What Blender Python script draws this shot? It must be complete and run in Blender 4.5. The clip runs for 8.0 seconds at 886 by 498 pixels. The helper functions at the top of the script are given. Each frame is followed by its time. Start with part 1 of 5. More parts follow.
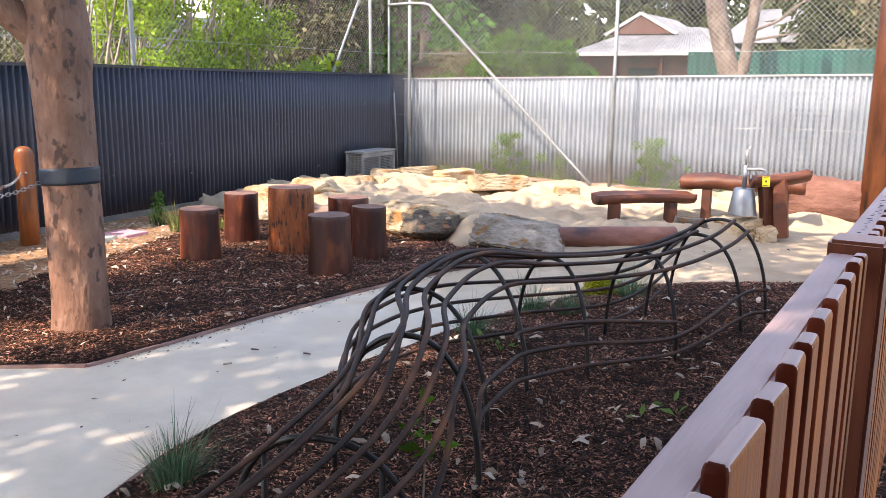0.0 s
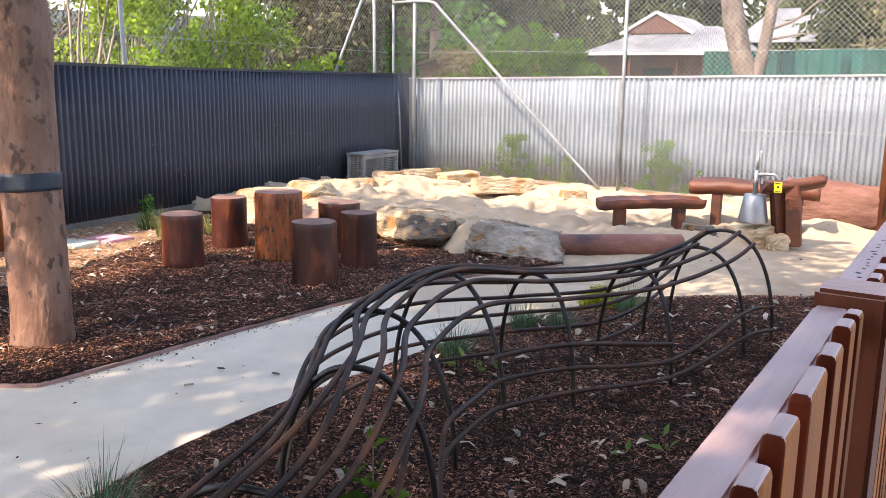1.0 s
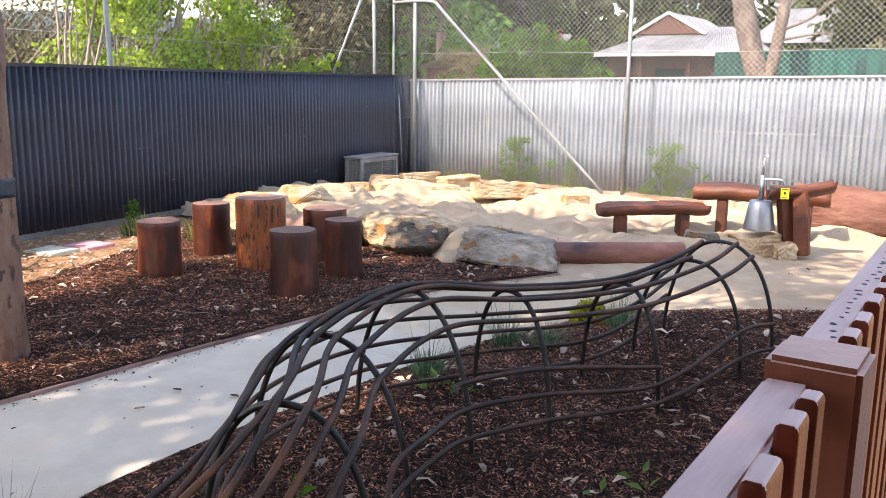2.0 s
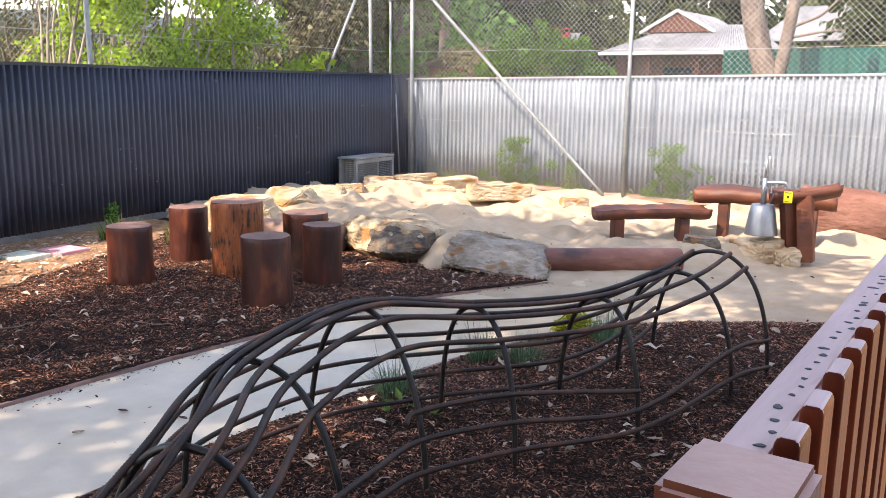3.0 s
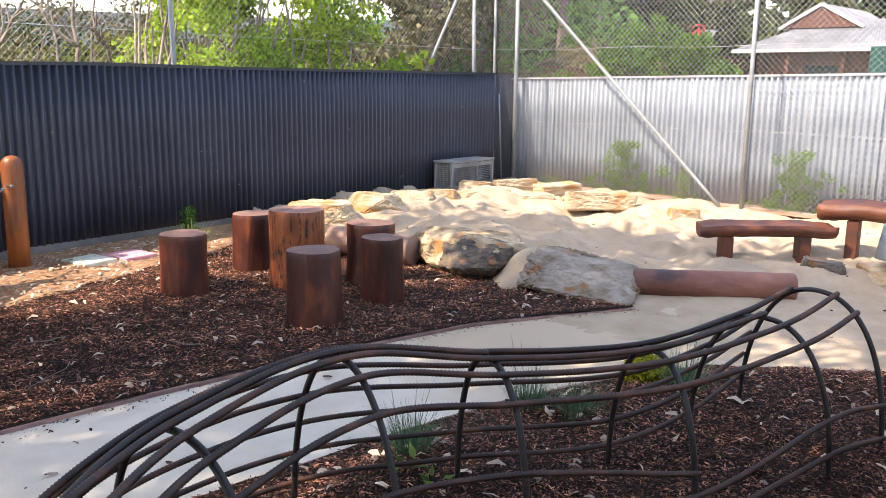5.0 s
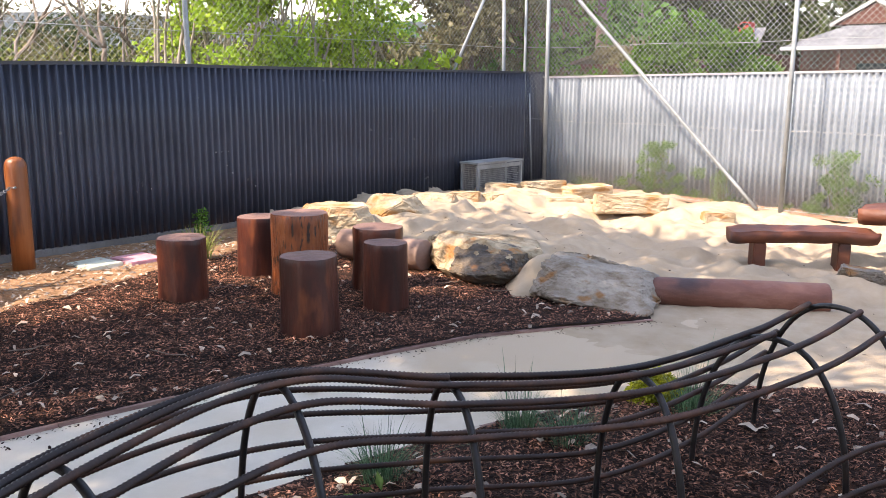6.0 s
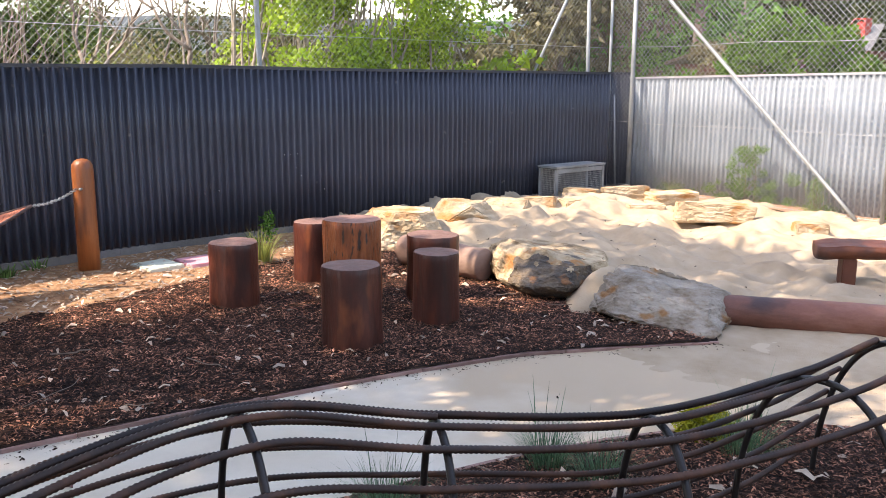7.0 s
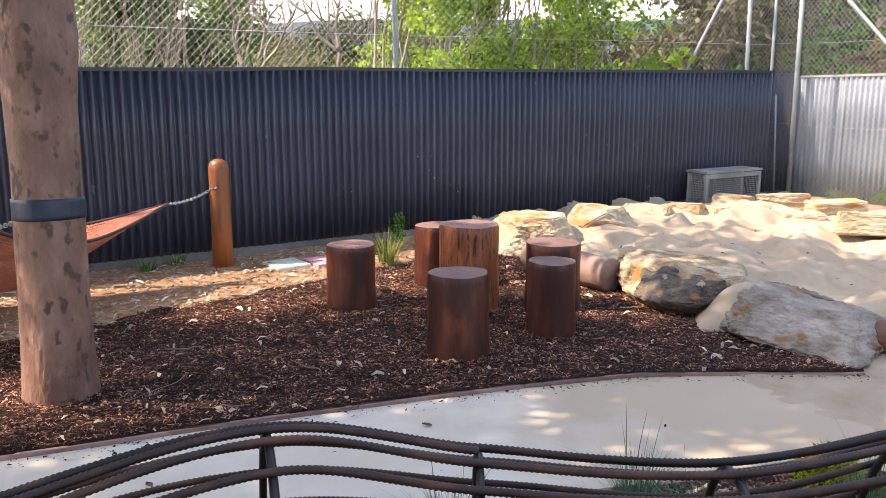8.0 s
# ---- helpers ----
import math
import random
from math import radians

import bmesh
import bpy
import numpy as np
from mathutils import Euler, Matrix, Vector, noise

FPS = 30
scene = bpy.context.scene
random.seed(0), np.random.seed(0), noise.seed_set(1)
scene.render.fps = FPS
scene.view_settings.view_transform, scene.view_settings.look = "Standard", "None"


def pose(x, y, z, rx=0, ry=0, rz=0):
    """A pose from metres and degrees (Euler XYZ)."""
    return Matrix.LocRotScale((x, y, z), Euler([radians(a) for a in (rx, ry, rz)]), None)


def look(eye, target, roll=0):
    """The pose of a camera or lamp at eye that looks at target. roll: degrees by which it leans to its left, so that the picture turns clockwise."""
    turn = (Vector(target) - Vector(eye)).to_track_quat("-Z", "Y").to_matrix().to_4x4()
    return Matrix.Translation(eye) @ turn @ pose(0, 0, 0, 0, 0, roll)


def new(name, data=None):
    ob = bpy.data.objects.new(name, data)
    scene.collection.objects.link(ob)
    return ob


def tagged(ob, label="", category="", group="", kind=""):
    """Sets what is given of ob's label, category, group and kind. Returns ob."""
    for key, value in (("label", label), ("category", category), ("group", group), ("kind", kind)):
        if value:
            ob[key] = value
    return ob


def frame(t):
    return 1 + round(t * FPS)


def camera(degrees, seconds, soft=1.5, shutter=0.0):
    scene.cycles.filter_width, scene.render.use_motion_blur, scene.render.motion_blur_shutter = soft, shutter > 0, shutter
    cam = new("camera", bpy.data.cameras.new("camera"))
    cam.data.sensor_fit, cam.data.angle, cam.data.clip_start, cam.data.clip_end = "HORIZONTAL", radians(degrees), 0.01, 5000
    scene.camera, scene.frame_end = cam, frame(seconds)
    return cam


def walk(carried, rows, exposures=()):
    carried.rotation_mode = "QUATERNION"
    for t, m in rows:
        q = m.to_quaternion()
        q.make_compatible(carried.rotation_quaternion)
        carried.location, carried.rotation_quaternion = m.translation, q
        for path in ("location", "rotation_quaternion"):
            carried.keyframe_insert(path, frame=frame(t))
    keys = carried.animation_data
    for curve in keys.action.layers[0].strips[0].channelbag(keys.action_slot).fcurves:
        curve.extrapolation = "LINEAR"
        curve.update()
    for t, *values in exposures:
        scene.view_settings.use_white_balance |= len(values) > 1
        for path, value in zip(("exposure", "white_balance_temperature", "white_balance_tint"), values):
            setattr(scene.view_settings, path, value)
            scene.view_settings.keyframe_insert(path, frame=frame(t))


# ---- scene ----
cam = camera(54.6, 8.0, soft=0.4)
PATH = [
    (0, (8.56, -12.014, 1.52), (7.524, -10.346, 1.14), 0.8),
    (0.5, (8.558, -11.804, 1.522), (7.506, -10.146, 1.141), 0.9),
    (1, (8.548, -11.611, 1.533), (7.479, -9.965, 1.151), 0.9),
    (1.5, (8.55, -11.415, 1.533), (7.462, -9.781, 1.153), 0.9),
    (3, (8.546, -10.826, 1.531), (7.426, -9.213, 1.15), 0.8),
    (3.5, (8.523, -10.63, 1.545), (7.368, -9.043, 1.162), 0.9),
    (4, (8.505, -10.43, 1.552), (7.284, -8.893, 1.17), 0.8),
    (4.5, (8.495, -10.234, 1.549), (7.196, -8.763, 1.164), 0.8),
    (6, (8.46, -9.617, 1.515), (7.032, -8.27, 1.131), 0.4),
    (6.5, (8.484, -9.405, 1.551), (6.994, -8.128, 1.162), 0.4),
    (7, (8.459, -9.212, 1.537), (6.884, -8.041, 1.151), 0.3),
    (7.5, (8.434, -9.016, 1.531), (6.759, -7.993, 1.146), 0.2),
    (8, (8.437, -8.846, 1.539), (6.668, -7.995, 1.154), -0.1),
]
walk(cam, [(t, look(eye, target, roll)) for t, eye, target, roll in PATH], exposures=[(0, 2.36, 7950, 18), (8, 2.36, 7950, 18)])

# ---- world, sun, exposure ----
world = bpy.data.worlds.new("world")
scene.world = world
world.use_nodes = True
wn = world.node_tree.nodes
sky = wn.new("ShaderNodeTexSky")
sky.sky_type = "NISHITA"
sky.sun_disc = False
sky.sun_elevation = radians(50)
sky.sun_rotation = radians(200)
sky.dust_density = 0.9
wn["Background"].inputs[1].default_value = 0.15
world.node_tree.links.new(sky.outputs[0], wn["Background"].inputs[0])
sun = new("sun", bpy.data.lights.new("sun", "SUN"))
sun.data.energy = 2.2
sun.data.angle = radians(0.55)
sun.data.color = (1.0, 0.97, 0.92)
SUN_FROM = Vector((-0.234, -0.63, 0.743))
sun.matrix_world = look(SUN_FROM * 30, (0, 0, 0))

# ---- helpers for meshes and materials ----
rnd = random.Random(7)


def thing(name, label, category, group="", kind="", loc=(0, 0, 0), rz=0):
    ob = new(name)
    ob.empty_display_size = 0.1
    ob.matrix_world = pose(*loc, 0, 0, rz)
    return tagged(ob, label, category, group, kind)


def finish(name, me, material, smooth=False):
    me.materials.append(material)
    if smooth:
        for p in me.polygons:
            p.use_smooth = True
    return new(name, me)


def part(name, bm, material, parent=None, label="", smooth=False):
    me = bpy.data.meshes.new(name)
    bm.normal_update()
    bm.to_mesh(me)
    bm.free()
    ob = finish(name, me, material, smooth)
    if parent:
        ob.parent = parent
    return tagged(ob, label)


def pydata(name, verts, faces, material, parent=None, label="", smooth=False):
    me = bpy.data.meshes.new(name)
    me.from_pydata([tuple(map(float, v)) for v in verts], [], [tuple(map(int, f)) for f in faces])
    me.update()
    ob = finish(name, me, material, smooth)
    if parent:
        ob.parent = parent
    return tagged(ob, label)


def box(bm, x0, x1, y0, y1, z0, z1, bevel=0.0, m=None):
    r = bmesh.ops.create_cube(bm, size=1.0)
    vs = r["verts"]
    for v in vs:
        v.co = Vector((x0 + (v.co.x + .5) * (x1 - x0), y0 + (v.co.y + .5) * (y1 - y0), z0 + (v.co.z + .5) * (z1 - z0)))
        if m is not None:
            v.co = m @ v.co
    if bevel:
        es = list({e for v in vs for e in v.link_edges})
        bmesh.ops.bevel(bm, geom=es, offset=bevel, segments=2, affect="EDGES")
    return bm


def smooth_path(pts, n):
    """Catmull-Rom through pts, n samples per span."""
    P = [Vector(p) for p in pts]
    P = [P[0] * 2 - P[1]] + P + [P[-1] * 2 - P[-2]]
    out = []
    for i in range(1, len(P) - 2):
        for k in range(n):
            t = k / n
            a, b, c, d = P[i - 1], P[i], P[i + 1], P[i + 2]
            out.append(0.5 * (2 * b + (c - a) * t + (2 * a - 5 * b + 4 * c - d) * t * t + (3 * b - a - 3 * c + d) * t ** 3))
    out.append(P[-2].copy())
    return out


def even_path(pts, step):
    """pts resampled to even steps."""
    out, left = [pts[0]], step
    for a, b in zip(pts, pts[1:]):
        L = (b - a).length
        while L > 1e-9 and left <= L:
            out.append(a.lerp(b, left / L))
            left += step
        left -= L
    if (out[-1] - pts[-1]).length > step * .2:
        out.append(pts[-1])
    return out


def tube(bm, pts, radius, sides=8, caps=True, wob=0.0, flat=None):
    """A tube along pts; radius is a number or a function of 0..1 and the angle."""
    pts = [Vector(p) for p in pts]
    n = len(pts)
    rings = []
    ref = Vector((0, 0, 1))
    t0 = (pts[1] - pts[0]).normalized()
    if abs(t0.dot(ref)) > .9:
        ref = Vector((1, 0, 0))
    side = t0.cross(ref).normalized()
    for i, p in enumerate(pts):
        t = (pts[min(i + 1, n - 1)] - pts[max(i - 1, 0)]).normalized()
        side = (side - t * side.dot(t)).normalized()
        up = t.cross(side)
        ring = []
        for k in range(sides):
            a = 2 * math.pi * k / sides
            r = radius(i / (n - 1), a) if callable(radius) else radius
            ring.append(bm.verts.new(p + (side * math.cos(a) + up * math.sin(a)) * r))
        rings.append(ring)
    for a, b in zip(rings, rings[1:]):
        for k in range(sides):
            bm.faces.new((a[k], a[(k + 1) % sides], b[(k + 1) % sides], b[k]))
    if caps:
        bm.faces.new(rings[0][::-1])
        bm.faces.new(rings[-1])
    return rings


def mat(name, cols, scale=4.0, rough=0.75, bump=0.3, bscale=60.0, metal=0.0, stretch=(1, 1, 1), rand="", amount=0.25,
        spots=None, dist=0.02, coat=0.0, wide=0.25, bstretch=None, skew=False):
    """A procedural surface: grain at one scale, broad stains at another, bump, and a shift of value per piece."""
    m = bpy.data.materials.new(name)
    m.use_nodes = True
    nt = m.node_tree
    N, L = nt.nodes, nt.links
    bs = N["Principled BSDF"]
    geo = N.new("ShaderNodeNewGeometry")
    mp = N.new("ShaderNodeMapping")
    mp.inputs["Scale"].default_value = stretch
    L.new(geo.outputs["Position"], mp.inputs[0])
    n1 = N.new("ShaderNodeTexNoise")
    n1.inputs["Scale"].default_value = scale
    n1.inputs["Detail"].default_value = 8
    n1.inputs["Roughness"].default_value = 0.65
    L.new(mp.outputs[0], n1.inputs["Vector"])
    ramp = N.new("ShaderNodeValToRGB")
    el = ramp.color_ramp.elements
    pos = [0.5 + (i / (len(cols) - 1) - 0.5) * 0.5 for i in range(len(cols))]
    el[0].position, el[0].color = pos[0], (*cols[0], 1)
    el[1].position, el[1].color = pos[-1], (*cols[-1], 1)
    for p, c in zip(pos[1:-1], cols[1:-1]):
        e = el.new(p)
        e.color = (*c, 1)
    L.new(n1.outputs[0], ramp.inputs[0])
    col = ramp.outputs[0]
    n2 = N.new("ShaderNodeTexNoise")
    n2.inputs["Scale"].default_value = scale * 0.17
    n2.inputs["Detail"].default_value = 4
    L.new(geo.outputs["Position"], n2.inputs["Vector"])
    mr = N.new("ShaderNodeMapRange")
    mr.inputs["From Min"].default_value, mr.inputs["From Max"].default_value = 0.3, 0.7
    mr.inputs["To Min"].default_value, mr.inputs["To Max"].default_value = 1 - wide, 1 + wide
    L.new(n2.outputs[0], mr.inputs[0])
    hs = N.new("ShaderNodeHueSaturation")
    L.new(col, hs.inputs["Color"])
    val = mr.outputs[0]
    if rand:
        if rand == "island":
            src = geo.outputs["Random Per Island"]
        else:
            src = N.new("ShaderNodeObjectInfo").outputs["Random"]
        r2 = N.new("ShaderNodeMapRange")
        r2.inputs["To Min"].default_value, r2.inputs["To Max"].default_value = 1 - amount, 1 + amount
        if skew:
            pw = N.new("ShaderNodeMath")
            pw.operation = "POWER"
            pw.inputs[1].default_value = 3.0
            L.new(src, pw.inputs[0])
            src = pw.outputs[0]
            r2.inputs["To Min"].default_value, r2.inputs["To Max"].default_value = .25, 2.8
        L.new(src, r2.inputs[0])
        mu = N.new("ShaderNodeMath")
        mu.operation = "MULTIPLY"
        L.new(val, mu.inputs[0])
        L.new(r2.outputs[0], mu.inputs[1])
        val = mu.outputs[0]
    L.new(val, hs.inputs["Value"])
    col = hs.outputs[0]
    if spots:
        sc, lo, hi, c, st = spots
        mp3 = N.new("ShaderNodeMapping")
        mp3.inputs["Scale"].default_value = st
        L.new(geo.outputs["Position"], mp3.inputs[0])
        n3 = N.new("ShaderNodeTexNoise")
        n3.inputs["Scale"].default_value = sc
        n3.inputs["Detail"].default_value = 3
        L.new(mp3.outputs[0], n3.inputs["Vector"])
        m3 = N.new("ShaderNodeMapRange")
        m3.inputs["From Min"].default_value, m3.inputs["From Max"].default_value = lo, hi
        L.new(n3.outputs[0], m3.inputs[0])
        mx = N.new("ShaderNodeMix")
        mx.data_type = "RGBA"
        L.new(m3.outputs[0], mx.inputs[0])
        L.new(col, mx.inputs[6])
        mx.inputs[7].default_value = (*c, 1)
        col = mx.outputs[2]
    L.new(col, bs.inputs["Base Color"])
    nb = N.new("ShaderNodeTexNoise")
    nb.inputs["Scale"].default_value = bscale
    nb.inputs["Detail"].default_value = 5
    mb = N.new("ShaderNodeMapping")
    mb.inputs["Scale"].default_value = bstretch or stretch
    L.new(geo.outputs["Position"], mb.inputs[0])
    L.new(mb.outputs[0], nb.inputs["Vector"])
    bp = N.new("ShaderNodeBump")
    bp.inputs["Strength"].default_value = bump
    bp.inputs["Distance"].default_value = dist
    L.new(nb.outputs[0], bp.inputs["Height"])
    L.new(bp.outputs[0], bs.inputs["Normal"])
    rr = N.new("ShaderNodeMapRange")
    rr.inputs["To Min"].default_value, rr.inputs["To Max"].default_value = max(0.05, rough - 0.12), min(1, rough + 0.12)
    L.new(n1.outputs[0], rr.inputs[0])
    L.new(rr.outputs[0], bs.inputs["Roughness"])
    bs.inputs["Metallic"].default_value = metal
    bs.inputs["Coat Weight"].default_value = coat
    return m


def leafmat(name, a, b, amount=0.4, trans=0.35):
    m = mat(name, [a, b], scale=3, rough=0.8, bump=0.1, rand="island", amount=amount)
    nt = m.node_tree
    bs, out = nt.nodes["Principled BSDF"], nt.nodes["Material Output"]
    bs.inputs["Specular IOR Level"].default_value = 0.25
    tr = nt.nodes.new("ShaderNodeBsdfTranslucent")
    mix = nt.nodes.new("ShaderNodeMixShader")
    mix.inputs[0].default_value = trans
    nt.links.new(bs.inputs["Base Color"].links[0].from_socket, tr.inputs[0])
    nt.links.new(bs.outputs[0], mix.inputs[1])
    nt.links.new(tr.outputs[0], mix.inputs[2])
    nt.links.new(mix.outputs[0], out.inputs[0])
    return m


# ---- materials ----
M = {}
M["mulch"] = mat("mulch", [(.0040, .0018, .0012), (.016, .0075, .0049), (.052, .026, .0175)], scale=26, rough=.95, bump=.9, bscale=70, wide=.35)
M["chips"] = mat("mulch_chips", [(.040, .0168, .0104), (.155, .069, .043), (.43, .215, .142)], scale=14, rough=.8, bump=.3, rand="island", amount=.95, wide=.5, skew=True)
M["litter"] = mat("leaf_litter", [(.26, .18, .12), (.52, .42, .33)], scale=12, rough=.65, bump=.3, rand="island", amount=.5)
M["dirt"] = mat("dirt", [(.20, .11, .07), (.30, .19, .12)], scale=6, rough=.95, bump=.5, bscale=50)
M["redsoil"] = mat("red_soil", [(.30, .14, .085), (.40, .25, .165)], scale=7, rough=.95, bump=.5)
M["concrete"] = mat("concrete", [(.47, .408, .322), (.56, .492, .398), (.64, .572, .470)], scale=3.2, rough=.75, bump=.12, bscale=220, wide=.10, spots=(1.6, .52, .75, (.50, .415, .31), (1, 1, 1)))
M["sand"] = mat("sand", [(0.3161, 0.2339, 0.1520), (0.3764, 0.2906, 0.2014), (0.4291, 0.3435, 0.2509)], scale=5, rough=.95, bump=.45, bscale=120, wide=.08)
M["stone"] = mat("sandstone", [(.22, .145, .078), (.38, .285, .180), (.48, .395, .285)], scale=3.5, rough=.9, bump=.8, bscale=18, stretch=(1, 1, 1.8), rand="object", amount=.12, dist=.03, spots=(2.6, .56, .66, (.33, .155, .05), (1, 1, 2)))
M["stone_grey"] = mat("banded_stone", [(.042, .026, .014), (.125, .088, .055), (.195, .162, .126), (.265, .230, .188), (.175, .108, .055)], scale=4.2, rough=.85, bump=1.0, bscale=22, stretch=(.9, 1.1, 1.9), dist=.03, wide=.4, spots=(5.5, .58, .66, (.22, .105, .036), (.8, 1, 1.3)))
M["stone_tan"] = mat("tan_weathered_stone", [(.075, .045, .022), (.24, .165, .09), (.42, .325, .21), (.52, .43, .31)], scale=4.5, rough=.9, bump=1.0, bscale=11, stretch=(1, 1, 1.3), dist=.05, wide=.3, spots=(5.0, .60, .68, (.30, .13, .04), (1, 1, 1.2)))
M["pole_dark"] = mat("dark_oiled_pole", [(.045, .014, .007), (.15, .042, .013), (.27, .085, .025)], scale=3.2, rough=.5, bump=.4, bscale=20, stretch=(2, 2, .4), dist=.01, wide=.5, spots=(5, .60, .70, (.03, .012, .008), (1.5, 1.5, .4)))
# picket side faces: darker colour in place of their shade
M["picket_edge"] = mat("shaded_picket_edge", [(.085, .0125, .005), (.15, .025, .009)], scale=9, rough=.5, bump=.25, bscale=40, stretch=(3, 3, .22), rand="object", amount=.2, dist=.006)
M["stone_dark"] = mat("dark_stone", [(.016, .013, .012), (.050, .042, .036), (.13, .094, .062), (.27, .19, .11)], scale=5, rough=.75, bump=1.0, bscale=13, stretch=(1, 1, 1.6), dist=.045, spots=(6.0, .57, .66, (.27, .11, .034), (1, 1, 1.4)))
M["dark_sheet"] = mat("dark_blue_grey_paint", [(.031, .0345, .050), (.047, .052, .0725)], scale=3, rough=.42, bump=.04, bscale=30, rand="object", amount=.16, wide=.2, spots=(9, .72, .78, (.16, .16, .16), (1, 1, 1)))
M["galv_sheet"] = mat("galvanised_sheet", [(.150, .182, .218), (.200, .234, .270), (.258, .290, .326)], scale=9, rough=.5, bump=.05, bscale=60, rand="object", amount=.07, stretch=(1, 1, .35), wide=.08)
M["galv"] = mat("galvanised_pipe", [(.19, .205, .21), (.29, .305, .31)], scale=14, rough=.55, bump=.05, metal=.2)
M["wire"] = mat("galvanised_wire", [(0.2398, 0.2479, 0.2479), (0.3358, 0.3437, 0.3437)], scale=14, rough=.5, bump=.05, metal=.4)
M["steel"] = mat("stainless_steel", [(.28, .285, .29), (.38, .385, .39)], scale=20, rough=.45, bump=.08, metal=.85, stretch=(1, 1, .2))
M["cap_dark"] = mat("dark_cap_rail", [(.016, .017, .022), (.028, .03, .038)], scale=4, rough=.5, bump=.05)
M["plinth"] = mat("weathered_plinth", [(.10, .09, .08), (.20, .18, .165)], scale=6, rough=.9, bump=.4)
M["stump"] = mat("stained_stump", [(.016, .0040, .0026), (.055, .0105, .0048), (.135, .028, .0090)], scale=4.5, rough=.46, bump=.5, bscale=22, stretch=(1.8, 1.8, .4), rand="object", amount=.2, dist=.010, wide=.45, spots=(4.5, .57, .76, (.21, .055, .016), (1.6, 1.6, .6)))
M["stump_bark"] = mat("gouged_stump", [(.085, .019, .007), (.19, .050, .015), (.31, .095, .030)], scale=6, rough=.42, bump=.9, bscale=20, stretch=(2.0, 2.0, .5), dist=.02, wide=.4, spots=(46, .56, .66, (.026, .010, .007), (1, 1, .22)))
M["stump_top"] = mat("stained_end_grain", [(.135, .068, .052), (.225, .125, .098)], scale=10, rough=.8, bump=.4, bscale=40)
M["post"] = mat("oiled_pine_post", [(0.1650, 0.0422, 0.0112), (0.2550, 0.0748, 0.0198), (0.3300, 0.1088, 0.0317)], scale=7, rough=.45, bump=.25, bscale=30, stretch=(2.5, 2.5, .25), dist=.008, spots=(6, .62, .72, (.14, .045, .02), (1.5, 1.5, .3)))
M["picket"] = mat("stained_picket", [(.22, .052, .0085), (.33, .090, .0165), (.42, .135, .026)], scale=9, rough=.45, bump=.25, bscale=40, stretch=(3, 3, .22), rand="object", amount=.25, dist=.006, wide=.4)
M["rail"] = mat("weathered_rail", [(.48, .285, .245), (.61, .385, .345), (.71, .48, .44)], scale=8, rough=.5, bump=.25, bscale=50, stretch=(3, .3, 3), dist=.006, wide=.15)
M["fencepost"] = mat("stained_fence_post", [(.135, .027, .0095), (.22, .052, .018)], scale=9, rough=.5, bump=.25, bscale=40, stretch=(3, 3, .25), dist=.006, wide=.35)
M["log_red"] = mat("red_stained_log", [(0.0505, 0.0132, 0.0063), (0.1010, 0.0275, 0.0121), (0.1616, 0.0509, 0.0231)], scale=3.5, rough=.6, bump=.5, bscale=14, stretch=(.8, .8, 1.6), rand="object", amount=.12, dist=.012, wide=.4, spots=(4.5, .56, .72, (.040, .016, .014), (.8, .8, 1.4)))
M["log_clay"] = mat("red_clay_log", [(.075, .027, .018), (.135, .055, .037), (.22, .108, .080)], scale=3, rough=.85, bump=1.0, bscale=7, stretch=(.7, 1, 1.3), dist=.05, wide=.35)
M["rebar"] = mat("rusted_steel_bar", [(.010, .0058, .0044), (.036, .0165, .0100), (.105, .042, .022)], scale=7, rough=.6, bump=.3, bscale=130, metal=.12, rand="object", amount=.4, wide=.5, dist=.003, spots=(2.6, .61, .72, (.20, .075, .028), (1, 1, 1)))
M["hoop"] = mat("dark_steel_hoop", [(.009, .0095, .011), (.022, .020, .020), (.038, .027, .022)], scale=8, rough=.45, bump=.3, bscale=120, metal=.35, wide=.4, dist=.004)
M["bark"] = mat("smooth_gum_bark", [(.088, .038, .022), (.158, .077, .049), (.235, .137, .098)], scale=4.2, rough=.72, bump=.9, bscale=15, stretch=(1.6, 1.6, .8), dist=.022, wide=.4, spots=(13, .575, .64, (.070, .034, .023), (1, 1, .7)))
M["bark_far"] = mat("rough_grey_bark", [(.13, .10, .085), (.30, .25, .22)], scale=9, rough=.9, bump=.8, bscale=20, stretch=(1.5, 1.5, .5))
M["branch"] = mat("pale_twigs", [(0.1210, 0.0884, 0.0650), (0.2200, 0.1716, 0.1350)], scale=9, rough=.9, bump=.4)
M["tape"] = mat("blue_black_tape", [(.007, .012, .022), (.013, .026, .044)], scale=12, rough=.5, bump=.3, bscale=25)
M["net"] = mat("red_orange_netting", [(.50, .15, .085), (.66, .26, .16)], scale=30, rough=.8, bump=.7, bscale=120)
M["rope"] = mat("dark_rope", [(.03, .02, .02), (.10, .05, .04)], scale=60, rough=.8, bump=.5)
M["tag"] = mat("yellow_plastic_tag", [(.80, .66, .01), (.86, .74, .03)], scale=8, rough=.4, bump=.02)
M["log_front"] = mat("weathered_red_log", [(.075, .024, .015), (.15, .055, .036), (.23, .105, .075)], scale=2.6, rough=.65, bump=.6, bscale=14, stretch=(.8, .8, 1.6), dist=.014, wide=.4, spots=(3.2, .56, .70, (.045, .018, .016), (.8, .8, 1.4)))
M["black"] = mat("black_print", [(.02, .02, .02), (.03, .03, .03)], scale=8, rough=.6, bump=.02)
